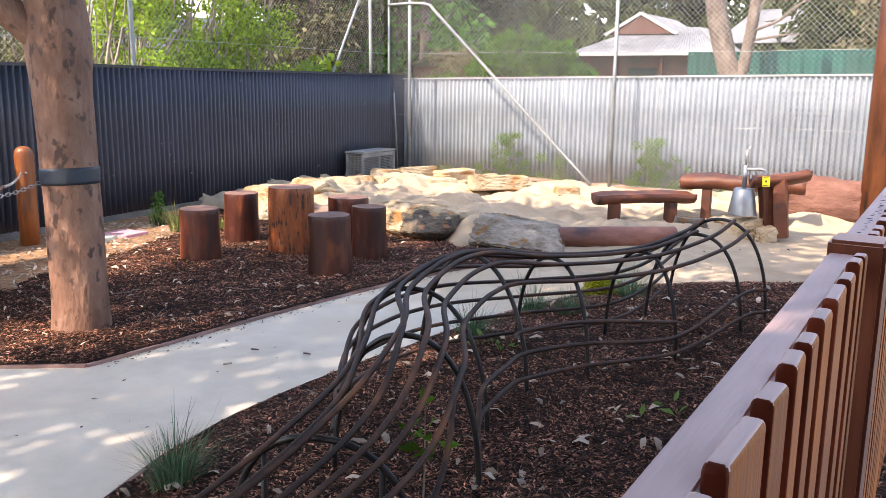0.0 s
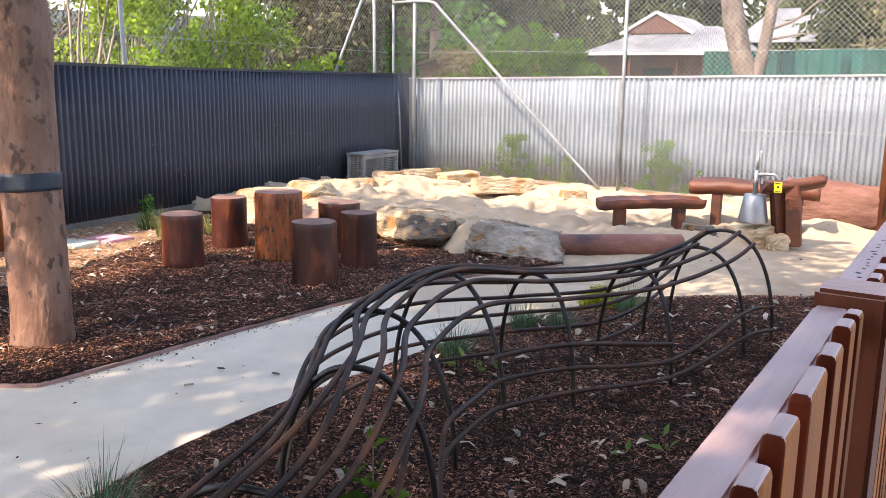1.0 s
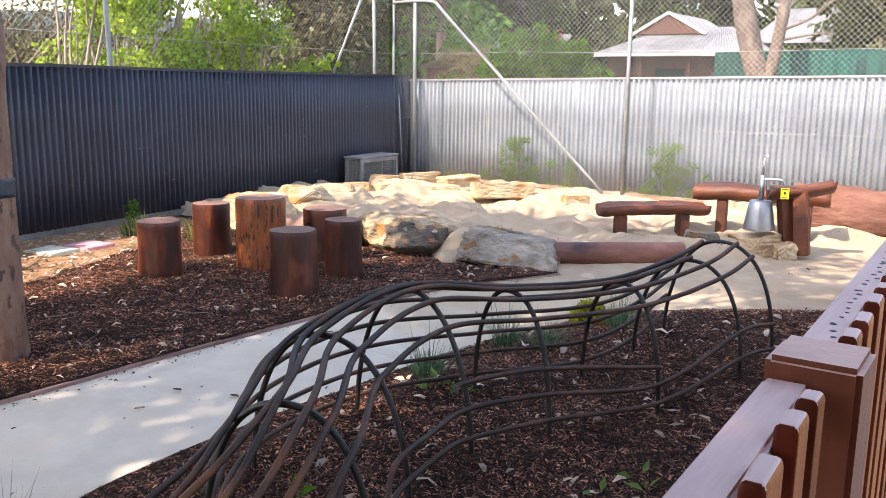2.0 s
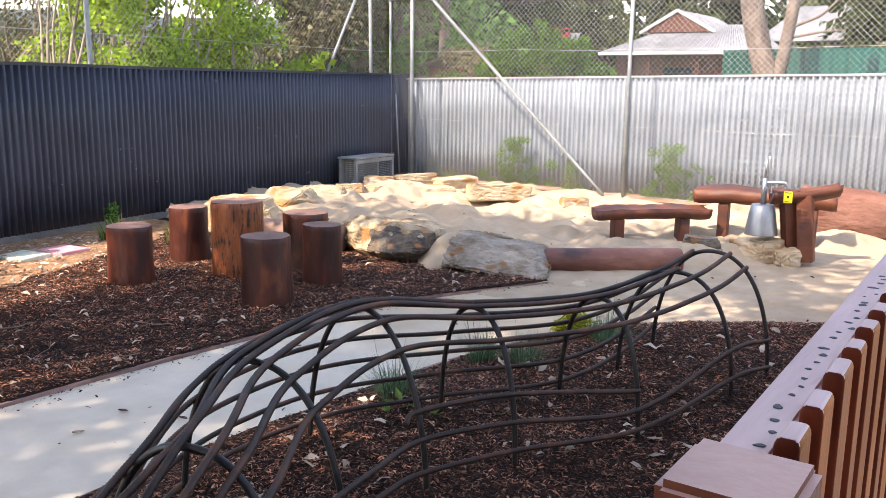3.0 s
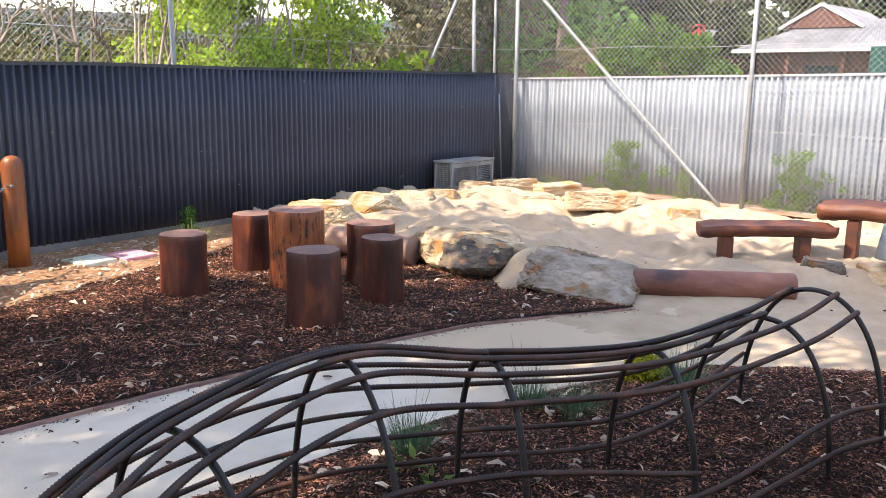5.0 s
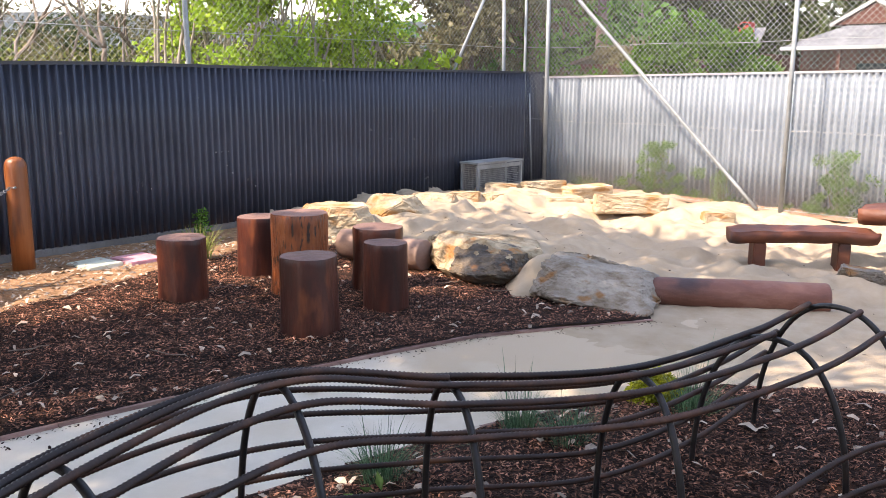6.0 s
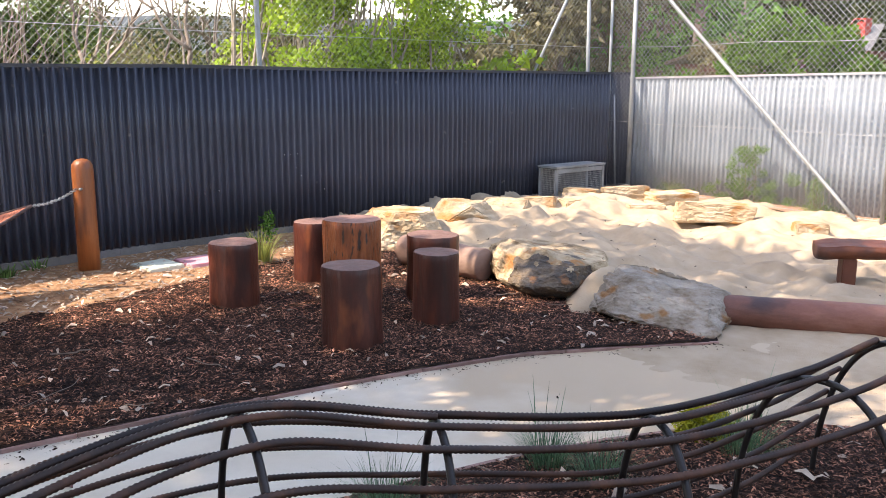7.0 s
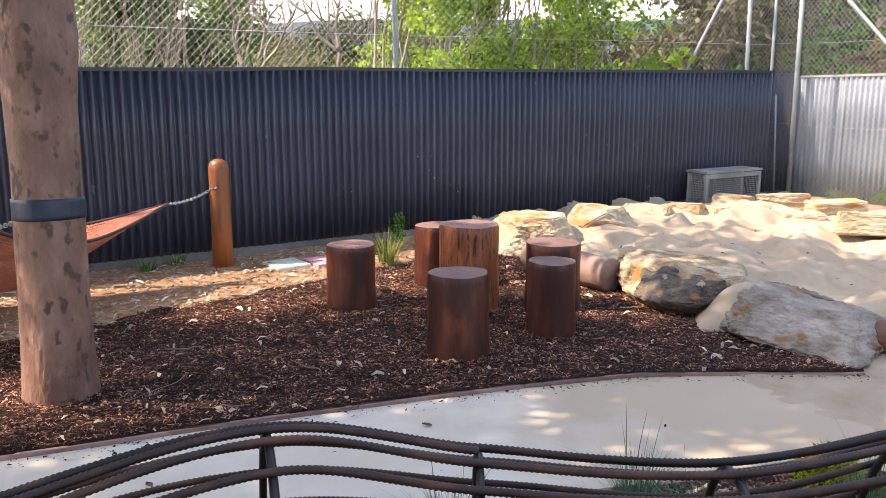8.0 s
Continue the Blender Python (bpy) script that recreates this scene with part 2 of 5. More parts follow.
M["paver_pink"] = mat("pink_paver", [(.50, .22, .25), (.62, .32, .35)], scale=9, rough=.85, bump=.3)
M["paver_grey"] = mat("pale_paver", [(.46, .48, .38), (.58, .59, .48)], scale=9, rough=.85, bump=.3)
M["edging"] = mat("timber_edging", [(.15, .078, .062), (.27, .155, .128), (.38, .25, .21)], scale=8, rough=.85, bump=.4, stretch=(1, 1, 3), rand="object", amount=.2)
M["roof"] = mat("corrugated_iron_roof", [(.11, .115, .125), (.19, .195, .205), (.30, .305, .31)], scale=2.5, rough=.6, bump=.1, metal=.1, wide=.3)
M["brick_wall"] = mat("red_brick", [(0.0960, 0.0272, 0.0200), (0.1440, 0.0440, 0.0304)], scale=14, rough=.9, bump=.4)
M["gable"] = mat("brown_gable_boards", [(0.0655, 0.0202, 0.0126), (0.1040, 0.0357, 0.0231)], scale=6, rough=.8, bump=.3, stretch=(1, 1, 5))
M["white"] = mat("white_paint", [(0.3375, 0.3375, 0.3307), (0.4050, 0.4050, 0.3982)], scale=6, rough=.5, bump=.1)
M["teal"] = mat("green_painted_sheet", [(.0, .046, .038), (.001, .070, .056)], scale=3, rough=.85, bump=.05, rand="object", amount=.35)
M["solar"] = mat("solar_panel", [(.03, .05, .12), (.05, .08, .17)], scale=3, rough=.2, bump=.02)
M["cream"] = mat("cream_roof", [(.58, .52, .42), (.68, .62, .52)], scale=3, rough=.8, bump=.1)
M["glass_dark"] = mat("dark_glass", [(.02, .025, .03), (.035, .04, .045)], scale=3, rough=.1, bump=.01)
M["terracotta"] = mat("red_painted_chimney", [(.34, .035, .025), (.42, .055, .04)], scale=9, rough=.8, bump=.2)
M["hill"] = mat("wooded_hill", [(.006, .012, .016), (.017, .026, .027), (.032, .040, .034)], scale=.02, rough=1, bump=.3, bscale=.05, dist=6, wide=.3)
M["plain"] = mat("dry_ground", [(.045, .045, .028), (.075, .070, .038), (.05, .06, .03)], scale=.35, rough=1, bump=.3, bscale=9)
M["cage_panel"] = mat("grey_cage_panel", [(.10, .105, .11), (.16, .165, .17)], scale=9, rough=.5, bump=.1, metal=.5)
M["leaf_bright"] = leafmat("bright_fig_leaves", (.150, .265, .022), (.36, .48, .060), .5, .5)
M["leaf_dark"] = leafmat("dark_shrub_leaves", (0.0516, 0.1361, 0.0243), (0.1308, 0.2819, 0.0456), .6, .3)
M["leaf_mid"] = leafmat("round_bush_leaves", (.030, .085, .0055), (.088, .185, .0135), .6, .35)
M["leaf_olive"] = leafmat("olive_gum_leaves", (0.0257, 0.0382, 0.0116), (0.0638, 0.0810, 0.0245), .6, .3)
M["leaf_brown"] = leafmat("brown_dry_foliage", (0.0746, 0.0672, 0.0339), (0.1666, 0.1478, 0.0759), .5, .25)
M["leaf_grey"] = leafmat("grey_green_weed_leaves", (.070, .140, .036), (.165, .265, .075), .55, .4)
M["leaf_gold"] = leafmat("yellow_green_scrub", (0.1080, 0.1275, 0.0238), (0.2340, 0.2438, 0.0495), .5, .55)
M["blade"] = leafmat("blue_green_grass_blades", (.040, .095, .052), (.105, .185, .095), .6, .3)
M["blade_yellow"] = leafmat("yellowing_strap_leaves", (.14, .19, .04), (.34, .33, .11), .5, .4)
M["moss"] = leafmat("yellow_green_clump", (.20, .21, .01), (.34, .33, .03), .3, .3)
M["straw"] = mat("straw_strewn_dirt", [(0.1560, 0.0735, 0.0363), (0.3276, 0.1820, 0.0990), (0.4680, 0.3080, 0.1914)], scale=16, rough=.95, bump=.8, bscale=60, wide=.2)
M["bark_twin"] = mat("mottled_brown_bark", [(.050, .034, .026), (.13, .094, .074), (.23, .18, .15)], scale=5, rough=.9, bump=.9, bscale=14, stretch=(1.5, 1.5, .6), dist=.03, wide=.3)
M["post_top"] = mat("skylit_post_top", [(.60, .30, .225), (.74, .43, .345)], scale=12, rough=.5, bump=.15, bscale=50)
M["branch_pale"] = mat("pale_fig_stems", [(.20, .16, .12), (.38, .32, .26)], scale=9, rough=.9, bump=.4)
M["log_pale"] = mat("faded_pink_log", [(0.1560, 0.0845, 0.0585), (0.2340, 0.1430, 0.1073), (0.2990, 0.2015, 0.1560)], scale=4, rough=.8, bump=.5, bscale=14, stretch=(.8, .8, 1.6), dist=.012)
M["leaf_wattle"] = leafmat("grey_green_wattle_leaves", (0.0660, 0.1140, 0.0315), (0.1650, 0.2280, 0.0675), .5, .5)


def sand_dust(m):
    """Blown sand lying in drifts on the path, thicker towards the sandpit."""
    nt = m.node_tree
    N, L = nt.nodes, nt.links
    bs = N["Principled BSDF"]
    src = bs.inputs["Base Color"].links[0].from_socket
    geo = N.new("ShaderNodeNewGeometry")
    sep = N.new("ShaderNodeSeparateXYZ")
    L.new(geo.outputs["Position"], sep.inputs[0])
    mr = N.new("ShaderNodeMapRange")
    mr.inputs["From Min"].default_value, mr.inputs["From Max"].default_value = -8.2, -5.6
    L.new(sep.outputs["Y"], mr.inputs[0])
    nz3 = N.new("ShaderNodeTexNoise")
    nz3.inputs["Scale"].default_value = 2.4
    nz3.inputs["Detail"].default_value = 7
    L.new(geo.outputs["Position"], nz3.inputs["Vector"])
    ad = N.new("ShaderNodeMath")
    ad.operation = "ADD"
    L.new(mr.outputs[0], ad.inputs[0])
    L.new(nz3.outputs[0], ad.inputs[1])
    m2 = N.new("ShaderNodeMapRange")
    m2.inputs["From Min"].default_value, m2.inputs["From Max"].default_value = .75, 1.25
    L.new(ad.outputs[0], m2.inputs[0])
    mx = N.new("ShaderNodeMix")
    mx.data_type = "RGBA"
    L.new(m2.outputs[0], mx.inputs[0])
    L.new(src, mx.inputs[6])
    mx.inputs[7].default_value = (.415, .315, .212, 1)
    L.new(mx.outputs[2], bs.inputs["Base Color"])


sand_dust(M["concrete"])
for key in ("mulch", "chips", "straw", "sand", "picket", "picket_edge"):
    M[key].node_tree.nodes["Principled BSDF"].inputs["Specular IOR Level"].default_value = .15

# ---- plan ----
def lerp_table(table, y):
    """x for y from rows of (y, x) in rising y."""
    if y <= table[0][0]:
        a, b = table[0], table[1]
    elif y >= table[-1][0]:
        a, b = table[-2], table[-1]
    else:
        for a, b in zip(table, table[1:]):
            if a[0] <= y <= b[0]:
                break
    return a[1] + (b[1] - a[1]) * (y - a[0]) / (b[0] - a[0])


KERB = [(-13.0, -.45), (-10.8, 2.5), (-9.54, 4.19), (-9.25, 4.58), (-8.9, 4.61), (-8.3, 4.64), (-7.8, 4.68), (-7.2, 4.74), (-6.65, 4.81), (-6.0, 4.93), (-5.55, 5.13), (-4.9, 5.46), (-4.7, 5.25), (-4.3, 5.0)]
BED = [(-13.2, 6.9), (-10.9, 6.22), (-10.22, 5.98), (-9.77, 5.83), (-9.3, 5.76), (-8.8, 5.76), (-8.2, 5.81), (-7.5, 5.87), (-7.0, 5.94), (-6.5, 6.06), (-6.0, 6.24), (-5.7, 6.41), (-5.56, 6.58), (-5.27, 6.95), (-4.9, 7.43), (-4.2, 8.42)]


def fence_x(y):
    return -0.115 * y


def nz(x, y, s, seed=0.0):
    return noise.noise(Vector((x * s + seed, y * s - seed, seed * 1.7)))


def sand_z(x, y):
    z = .05 + .135 * math.exp(-((x - 1.6) / 1.7) ** 2 - ((y + 3.3) / 1.7) ** 2) + .08 * math.exp(-((x - 3.6) / 1.2) ** 2 - ((y + 3.9) / .8) ** 2)
    z += .085 * nz(x, y, 1.1, 3.1) + .080 * nz(x, y, 2.5, 9.2) + .070 * nz(x, y, 4.6, 5.5) + .034 * nz(x, y, 9.5, 1.5) - .045 * abs(nz(x, y, 3.3, 6.4))
    z += .13 * math.exp(-((x - 6.5) / .34) ** 2 - ((y + 2.93) / .28) ** 2)
    z += .02 * max(0, 1 - abs(y + 1.6) / .8) * max(0, 1 - abs(x - 2.0) / 1.6)
    z += .11 * math.exp(-((x - 3.75) / .55) ** 2 - ((y + 4.2) / .32) ** 2) + .13 * math.exp(-((x - 4.40) / .16) ** 2 - ((y + 4.72) / .25) ** 2)
    front = -5.05 + .25 * nz(x, y, .9, 7.7) - .30 * math.exp(-((x - 3.45) / .45) ** 2) - .22 * math.exp(-((x - 4.45) / .22) ** 2)
    d = y - front
    right = lerp_table([(-5.2, 4.9), (-4.3, 5.35), (-3.7, 6.2), (-2.6, 7.2), (-1.0, 7.6), (.3, 7.7)], y) - x
    e = min(d, right * .8 + .15)
    k = max(0.0, min(1.0, e / .55))
    k = k * k * (3 - 2 * k)
    film = -.022 + .011 * nz(x, y, 1.6, 4.4) + .009 * nz(x, y, 6.0, 8.8) + .006 * nz(x, y, 17.0, 3.8) + .010 * max(0, 1 - max(0, -4.6 - y) / 1.6) - .09 * max(0, -5.45 - y)
    if x < 4.9:
        film -= .1 * (4.9 - x)
    return max(-.09 + (z + .09) * k, film)


def mulch_z(x, y):
    return .012 * nz(x, y, 1.3, 2.2) + .010 * nz(x, y, 5.0, 4.2) + .006 * nz(x, y, 17.0, 1.2)


def bed_z(x, y):
    """The bed heaped a little above its edging."""
    k = max(0.0, min(1.0, (x - lerp_table(BED, y)) / .4))
    return mulch_z(x, y) + .05 * k * k * (3 - 2 * k)


def sheet(name, x0f, x1f, ys, nx, zf, material, label, category):
    vs, fs = [], []
    for y in ys:
        a, b = x0f(y), x1f(y)
        for i in range(nx + 1):
            x = a + (b - a) * i / nx
            vs.append((x, y, zf(x, y)))
    for j in range(len(ys) - 1):
        for i in range(nx):
            k = j * (nx + 1) + i
            fs.append((k, k + 1, k + nx + 2, k + nx + 1))
    return tagged(pydata(name, vs, fs, material, smooth=True), label, category, kind="structure")


def steps(a, b, n):
    return [a + (b - a) * i / n for i in range(n + 1)]


# ground to the horizon, with low wooded hills
vs, fs = [], []
RAD = [0.5, 6, 12, 20, 35, 60, 110, 200, 380, 700, 1200, 2000]
for r in RAD:
    for k in range(96):
        a = 2 * math.pi * k / 96
        x, y = 3 + r * math.cos(a), -4 + r * math.sin(a)
        h = 0 if r < 300 else (r - 300) * (.074 + .012 * nz(math.cos(a) * 3, math.sin(a) * 3, 1.0, 6.1) + .006 * nz(math.cos(a) * 9, math.sin(a) * 9, 1.0, 2.1))
        vs.append((x, y, -.10 + h))
for j in range(len(RAD) - 1):
    for k in range(96):
        a, b = j * 96 + k, j * 96 + (k + 1) % 96
        fs.append((a, b, b + 96, a + 96))
fs.append(tuple(range(96)))
ob = pydata("ground", vs, fs, M["plain"], smooth=True)
ob.data.materials.append(M["hill"])
for p in ob.data.polygons:
    if (p.center - Vector((3, -4, 0))).length > 250:
        p.material_index = 1
tagged(ob, "dry grassy ground running out to low wooded hills", "ground", kind="structure")

# concrete path and apron
bm = bmesh.new()
box(bm, .3, 12.5, -15, -.2, -.14, -.022)
part("path", bm, M["concrete"])
tagged(bpy.data.objects["path"], "smooth pale concrete path, dusty with sand", "path", kind="structure")

sheet("mulch_ground", lambda y: fence_x(y) - .05, lambda y: lerp_table(KERB, y), steps(-13, -4.3, 150), 90, mulch_z, M["mulch"], "dark brown bark mulch covering the play area", "mulch")
sheet("garden_bed", lambda y: lerp_table(BED, y), lambda y: max(8.46, lerp_table(BED, y) + .01), steps(-13.2, -4.2, 150), 50, bed_z, M["mulch"], "dark bark mulch of the long garden bed", "mulch")
sheet("sandpit", lambda y: fence_x(y) - .05, lambda y: 8.3, steps(-7.4, .1, 165), 170, sand_z, M["sand"], "pale yellow sand heaped in soft mounds", "sand")
STRIP = [(-12.0, 3.6), (-9.5, 2.95), (-8.06, 2.55), (-7.7, 2.33), (-7.43, 2.24), (-7.06, 2.14), (-6.57, 1.98), (-5.9, 1.78), (-5.2, 1.3)]


def strip_in(x, y):
    return lerp_table(STRIP, y) + .16 * nz(x, y, 2.2, 6.6) + .10 * nz(x, y, 7.0, 2.7) - x


sheet("straw_strip", lambda y: fence_x(y) - .04, lambda y: lerp_table(STRIP, y) + .3, steps(-12, -5.0, 160), 50, lambda x, y: mulch_z(x, y) - .03 + .045 * max(0, min(1, strip_in(x, y) / .10 + .6)), M["straw"], "straw-coloured dirt and litter along the dark fence", "dirt")
sheet("red_soil_strip", lambda y: -.1, lambda y: 12, steps(-.02, .6, 20), 160, lambda x, y: .01 + .05 * max(0, 1 - abs(y - .2) / .5) + .03 * nz(x, y, 2.0, 8.1), M["redsoil"], "bare red soil along the foot of the back fence", "soil")

# edging boards of the mulch areas


def edging(name, table, y0, y1, label, width=.020, top=-.003):
    root = thing(name, label, "edging", kind="structure")
    n = max(1, round((y1 - y0) / .8))
    for i in range(n):
        a, b = y0 + (y1 - y0) * i / n, y0 + (y1 - y0) * (i + 1) / n - .004
        pts = [(lerp_table(table, y), y) for y in steps(a, b, 6)]
        bmv = bmesh.new()
        rings = []
        for k, (x, y) in enumerate(pts):
            x2, y2 = pts[min(k + 1, 6)]
            x1, y1_ = pts[max(k - 1, 0)]
            d = Vector((x2 - x1, y2 - y1_, 0)).normalized()
            nrm = Vector((d.y, -d.x, 0)) * width * .5
            c = Vector((x, y, 0))
            h = top + .004 * nz(x, y, 3.0, 5.0)
            rings.append([bmv.verts.new(c + nrm + Vector((0, 0, -.1))), bmv.verts.new(c + nrm + Vector((0, 0, h))), bmv.verts.new(c - nrm + Vector((0, 0, h))), bmv.verts.new(c - nrm + Vector((0, 0, -.1)))])
        for p, q in zip(rings, rings[1:]):
            for k in range(4):
                bmv.faces.new((p[k], p[(k + 1) % 4], q[(k + 1) % 4], q[k]))
        bmv.faces.new(rings[0][::-1])
        bmv.faces.new(rings[-1])
        bmesh.ops.recalc_face_normals(bmv, faces=bmv.faces)
        part("board", bmv, M["edging"], root)


edging("kerb_edging", KERB, -12.5, -9.25, "worn reddish timber edging board between mulch and path")
edging("kerb_edging", KERB, -9.25, -4.9, "worn reddish timber edging board between mulch and path")
edging("bed_edging", BED, -13, -5.56, "thin brown edging board of the garden bed")
edging("bed_edging", BED, -5.56, -4.25, "thin brown edging board of the garden bed")

# ---- fences ----


def corrugated(name, p0, p1, z0f, z1f, material, label, amp=.017, pitch=.076, back=None):
    """Corrugated sheets of ten waves each between two points of the plan."""
    root = thing(name, label, "fence", kind="structure")
    a, b = Vector((*p0, 0)), Vector((*p1, 0))
    L = (b - a).length
    d = (b - a) / L
    nrm = Vector((-d.y, d.x, 0))
    wid = pitch * 10
    for i in range(math.ceil(L / wid)):
        lean = rnd.uniform(-.0015, .0015)
        off = .0022 * (i % 2)
        va, fa = [], []
        cols = 89
        for k in range(cols):
            s = i * wid + wid * k / 80
            w = amp * math.sin(2 * math.pi * s / pitch) + off
            for q in range(4):
                z = z0f(s) + (z1f(s) - z0f(s) - .012) * q / 3
                va.append(a + d * s + nrm * (w + lean * q / 3 + .004 * nz(s, z, 2.0, 3.3)) + Vector((0, 0, z)))
        for k in range(cols - 1):
            for q in range(3):
                fa.append((k * 4 + q, k * 4 + 4 + q, k * 4 + 5 + q, k * 4 + 1 + q))
        ob = pydata("sheet", va, fa, material, root, smooth=True)
        so = ob.modifiers.new("thickness", "SOLIDIFY")
        so.thickness = .0012
    return root


def beam(name, p, q, w, h, material, parent, bevel=.004, label=""):
    """A straight bar of section w x h from p to q."""
    p, q = Vector(p), Vector(q)
    L = (q - p).length
    turn = (q - p).to_track_quat("Y", "Z").to_matrix().to_4x4()
    bmv = bmesh.new()
    box(bmv, -w / 2, w / 2, 0, L, -h / 2, h / 2, bevel, Matrix.Translation(p) @ turn)
    return part(name, bmv, material, parent, label)


def pipe(name, pts, r, material, parent=None, label="", sides=10):
    bmv = bmesh.new()
    tube(bmv, pts, r, sides)
    return part(name, bmv, material, parent, label, True)


DARK_TOP = lambda s: 1.649 - .0015 * s + .014 * math.exp(-((s - 6.8) / .8) ** 2)
dark_fence = corrugated("wall_west", (fence_x(.5), .5), (fence_x(-14), -14), lambda s: .04, DARK_TOP, M["dark_sheet"], "dark blue-grey corrugated steel fence with a thin cap rail", amp=.022)
for i in range(21):
    s0, s1 = i * .69, min(14.5, (i + 1) * .69 - .004)
    y0, y1 = .5 - s0, .5 - s1
    beam("cap_rail", (fence_x(y0), y0, DARK_TOP(s0) - .002), (fence_x(y1), y1, DARK_TOP(s1) - .002), .034, .022, M["cap_dark"], dark_fence)
    beam("plinth_board", (fence_x(y0) + .03, y0, -.005), (fence_x(y1) + .03, y1, -.005), .05, .15, M["plinth"], dark_fence)

for y, z, r in ((-5.37, .80, .006), (-5.30, .80, .004), (-5.22, .80, .004), (-5.18, .58, .006), (-5.24, .66, .004), (-4.9, .42, .007), (-6.1, .50, .005)):
    bmv = bmesh.new()
    tube(bmv, [(fence_x(y) + .020, y, z - r), (fence_x(y) + .0235, y, z), (fence_x(y) + .020, y, z + r)], lambda t, a: r * (.5 + math.sin(math.pi * t) * .5), 8)
    part("paint_fleck", bmv, M["white"], dark_fence, "pale fleck of paint", True)

BACK_TOP = lambda s: 1.585 + .016 * s
back_fence = corrugated("wall_north", (-.06, .46), (12.5, .46), lambda s: .02, BACK_TOP, M["galv_sheet"], "bright galvanised corrugated steel fence with a folded top edge", amp=.021)
for i in range(6):
    s0, s1 = i * 2.1, (i + 1) * 2.1 - .005
    beam("cap_rail", (s0 - .06, .455, BACK_TOP(s0) - .004), (s1 - .06, .455, BACK_TOP(s1) - .004), .035, .026, M["white"], back_fence)

# chain-link fences in front of and above the sheets


def chain_link(name, p0, p1, z0, z1, parent, cell=.072, r=.0022):
    a, b = Vector((*p0, 0)), Vector((*p1, 0))
    L = (b - a).length
    d = (b - a) / L
    nrm = Vector((-d.y, d.x, 0))
    half = cell / 2
    nw, nr = int(L / half), int((z1 - z0) / half)
    va, fa = [], []
    for w in range(nw):
        s0 = w * half
        for k in range(nr):
            up = (k + w) % 2 == 0
            lo = a + d * (s0 if up else s0 + half) + Vector((0, 0, z0 + k * half))
            hi = a + d * (s0 + half if up else s0) + Vector((0, 0, z0 + (k + 1) * half))
            bulge = .012 * math.sin(s0 * 1.7 + k * .05)
            lo, hi = lo + nrm * bulge, hi + nrm * bulge
            t = (hi - lo).normalized()
            u = t.cross(nrm)
            base = len(va)
            for c in (lo, hi):
                va += [c + nrm * r, c - nrm * r * .5 + u * r * .87, c - nrm * r * .5 - u * r * .87]
            fa += [(base, base + 1, base + 4, base + 3), (base + 1, base + 2, base + 5, base + 4), (base + 2, base, base + 3, base + 5)]
    return pydata(name, va, fa, M["wire"], parent, "galvanised diamond mesh")


mesh_fence = thing("chain_link_fence", "tall galvanised chain-link fence on steel pipe posts", "fence", kind="structure")
chain_link("mesh", (0.0, 0.0), (9.6, 0.0), .05, 3.5, mesh_fence)
for x, r in ((.0, .021), (.42, .030), (3.98, .026), (8.0, .026)):
    pipe("post", [(x, -.03, -.1), (x, -.03, 3.6)], r, M["galv"], mesh_fence)
pipe("brace", smooth_path([(0, -.05, 2.77), (.45, -.05, 2.78), (.78, -.05, 2.75), (.93, -.05, 2.63), (1.74, -.05, 1.88), (3.70, -.05, .06)], 6), .022, M["galv"], mesh_fence)
for z, sag in ((.99, .02), (2.0, .02), (.08, .01)):
    pipe("line_wire", [(x, -.012, z - sag * math.sin(x * 1.4) ** 2) for x in steps(0, 9.6, 40)], .0032, M["wire"], mesh_fence, sides=5)
pipe("loose_strut", [(.12, -.05, 1.35), (.20, -.05, .1)], .012, M["galv"], mesh_fence)

side_mesh = thing("chain_link_fence", "chain-link fence rising above the dark sheet fence", "fence", kind="structure")
chain_link("mesh", (-.28, .2), (fence_x(-13) - .28, -13), 1.3, 3.5, side_mesh, r=.0012)
for y, lean in ((-.22, -.06), (-5.45, -.08), (-10.4, 0)):
    pipe("post", [(fence_x(y) - .24, y, -.1), (fence_x(y) - .24, y + lean, 3.6)], .026, M["galv"], side_mesh)
pipe("brace", [(-.2, -.30, 3.3), (-.1, -1.70, 1.1)], .02, M["galv"], side_mesh)
for z in (2.0, 3.4):
    pipe("line_wire", [(-.27, .2, z), (fence_x(-6) - .27, -6, z - .02), (fence_x(-13) - .27, -13, z)], .003, M["wire"], side_mesh, sides=5)

# unseen wall with an eave behind the camera, added to block light
south = thing("shade_wall_south", "unseen brick wall with a dark eave, added to block light", "wall", kind="structure")
bm = bmesh.new()
box(bm, 6.6, 14.5, -13.75, -13.5, -.1, 3.1)
part("brickwork", bm, M["brick_wall"], south)
bm = bmesh.new()
box(bm, 6.3, 14.8, -14.2, -12.75, 3.1, 3.22, .01)
part("eave", bm, M["cap_dark"], south)

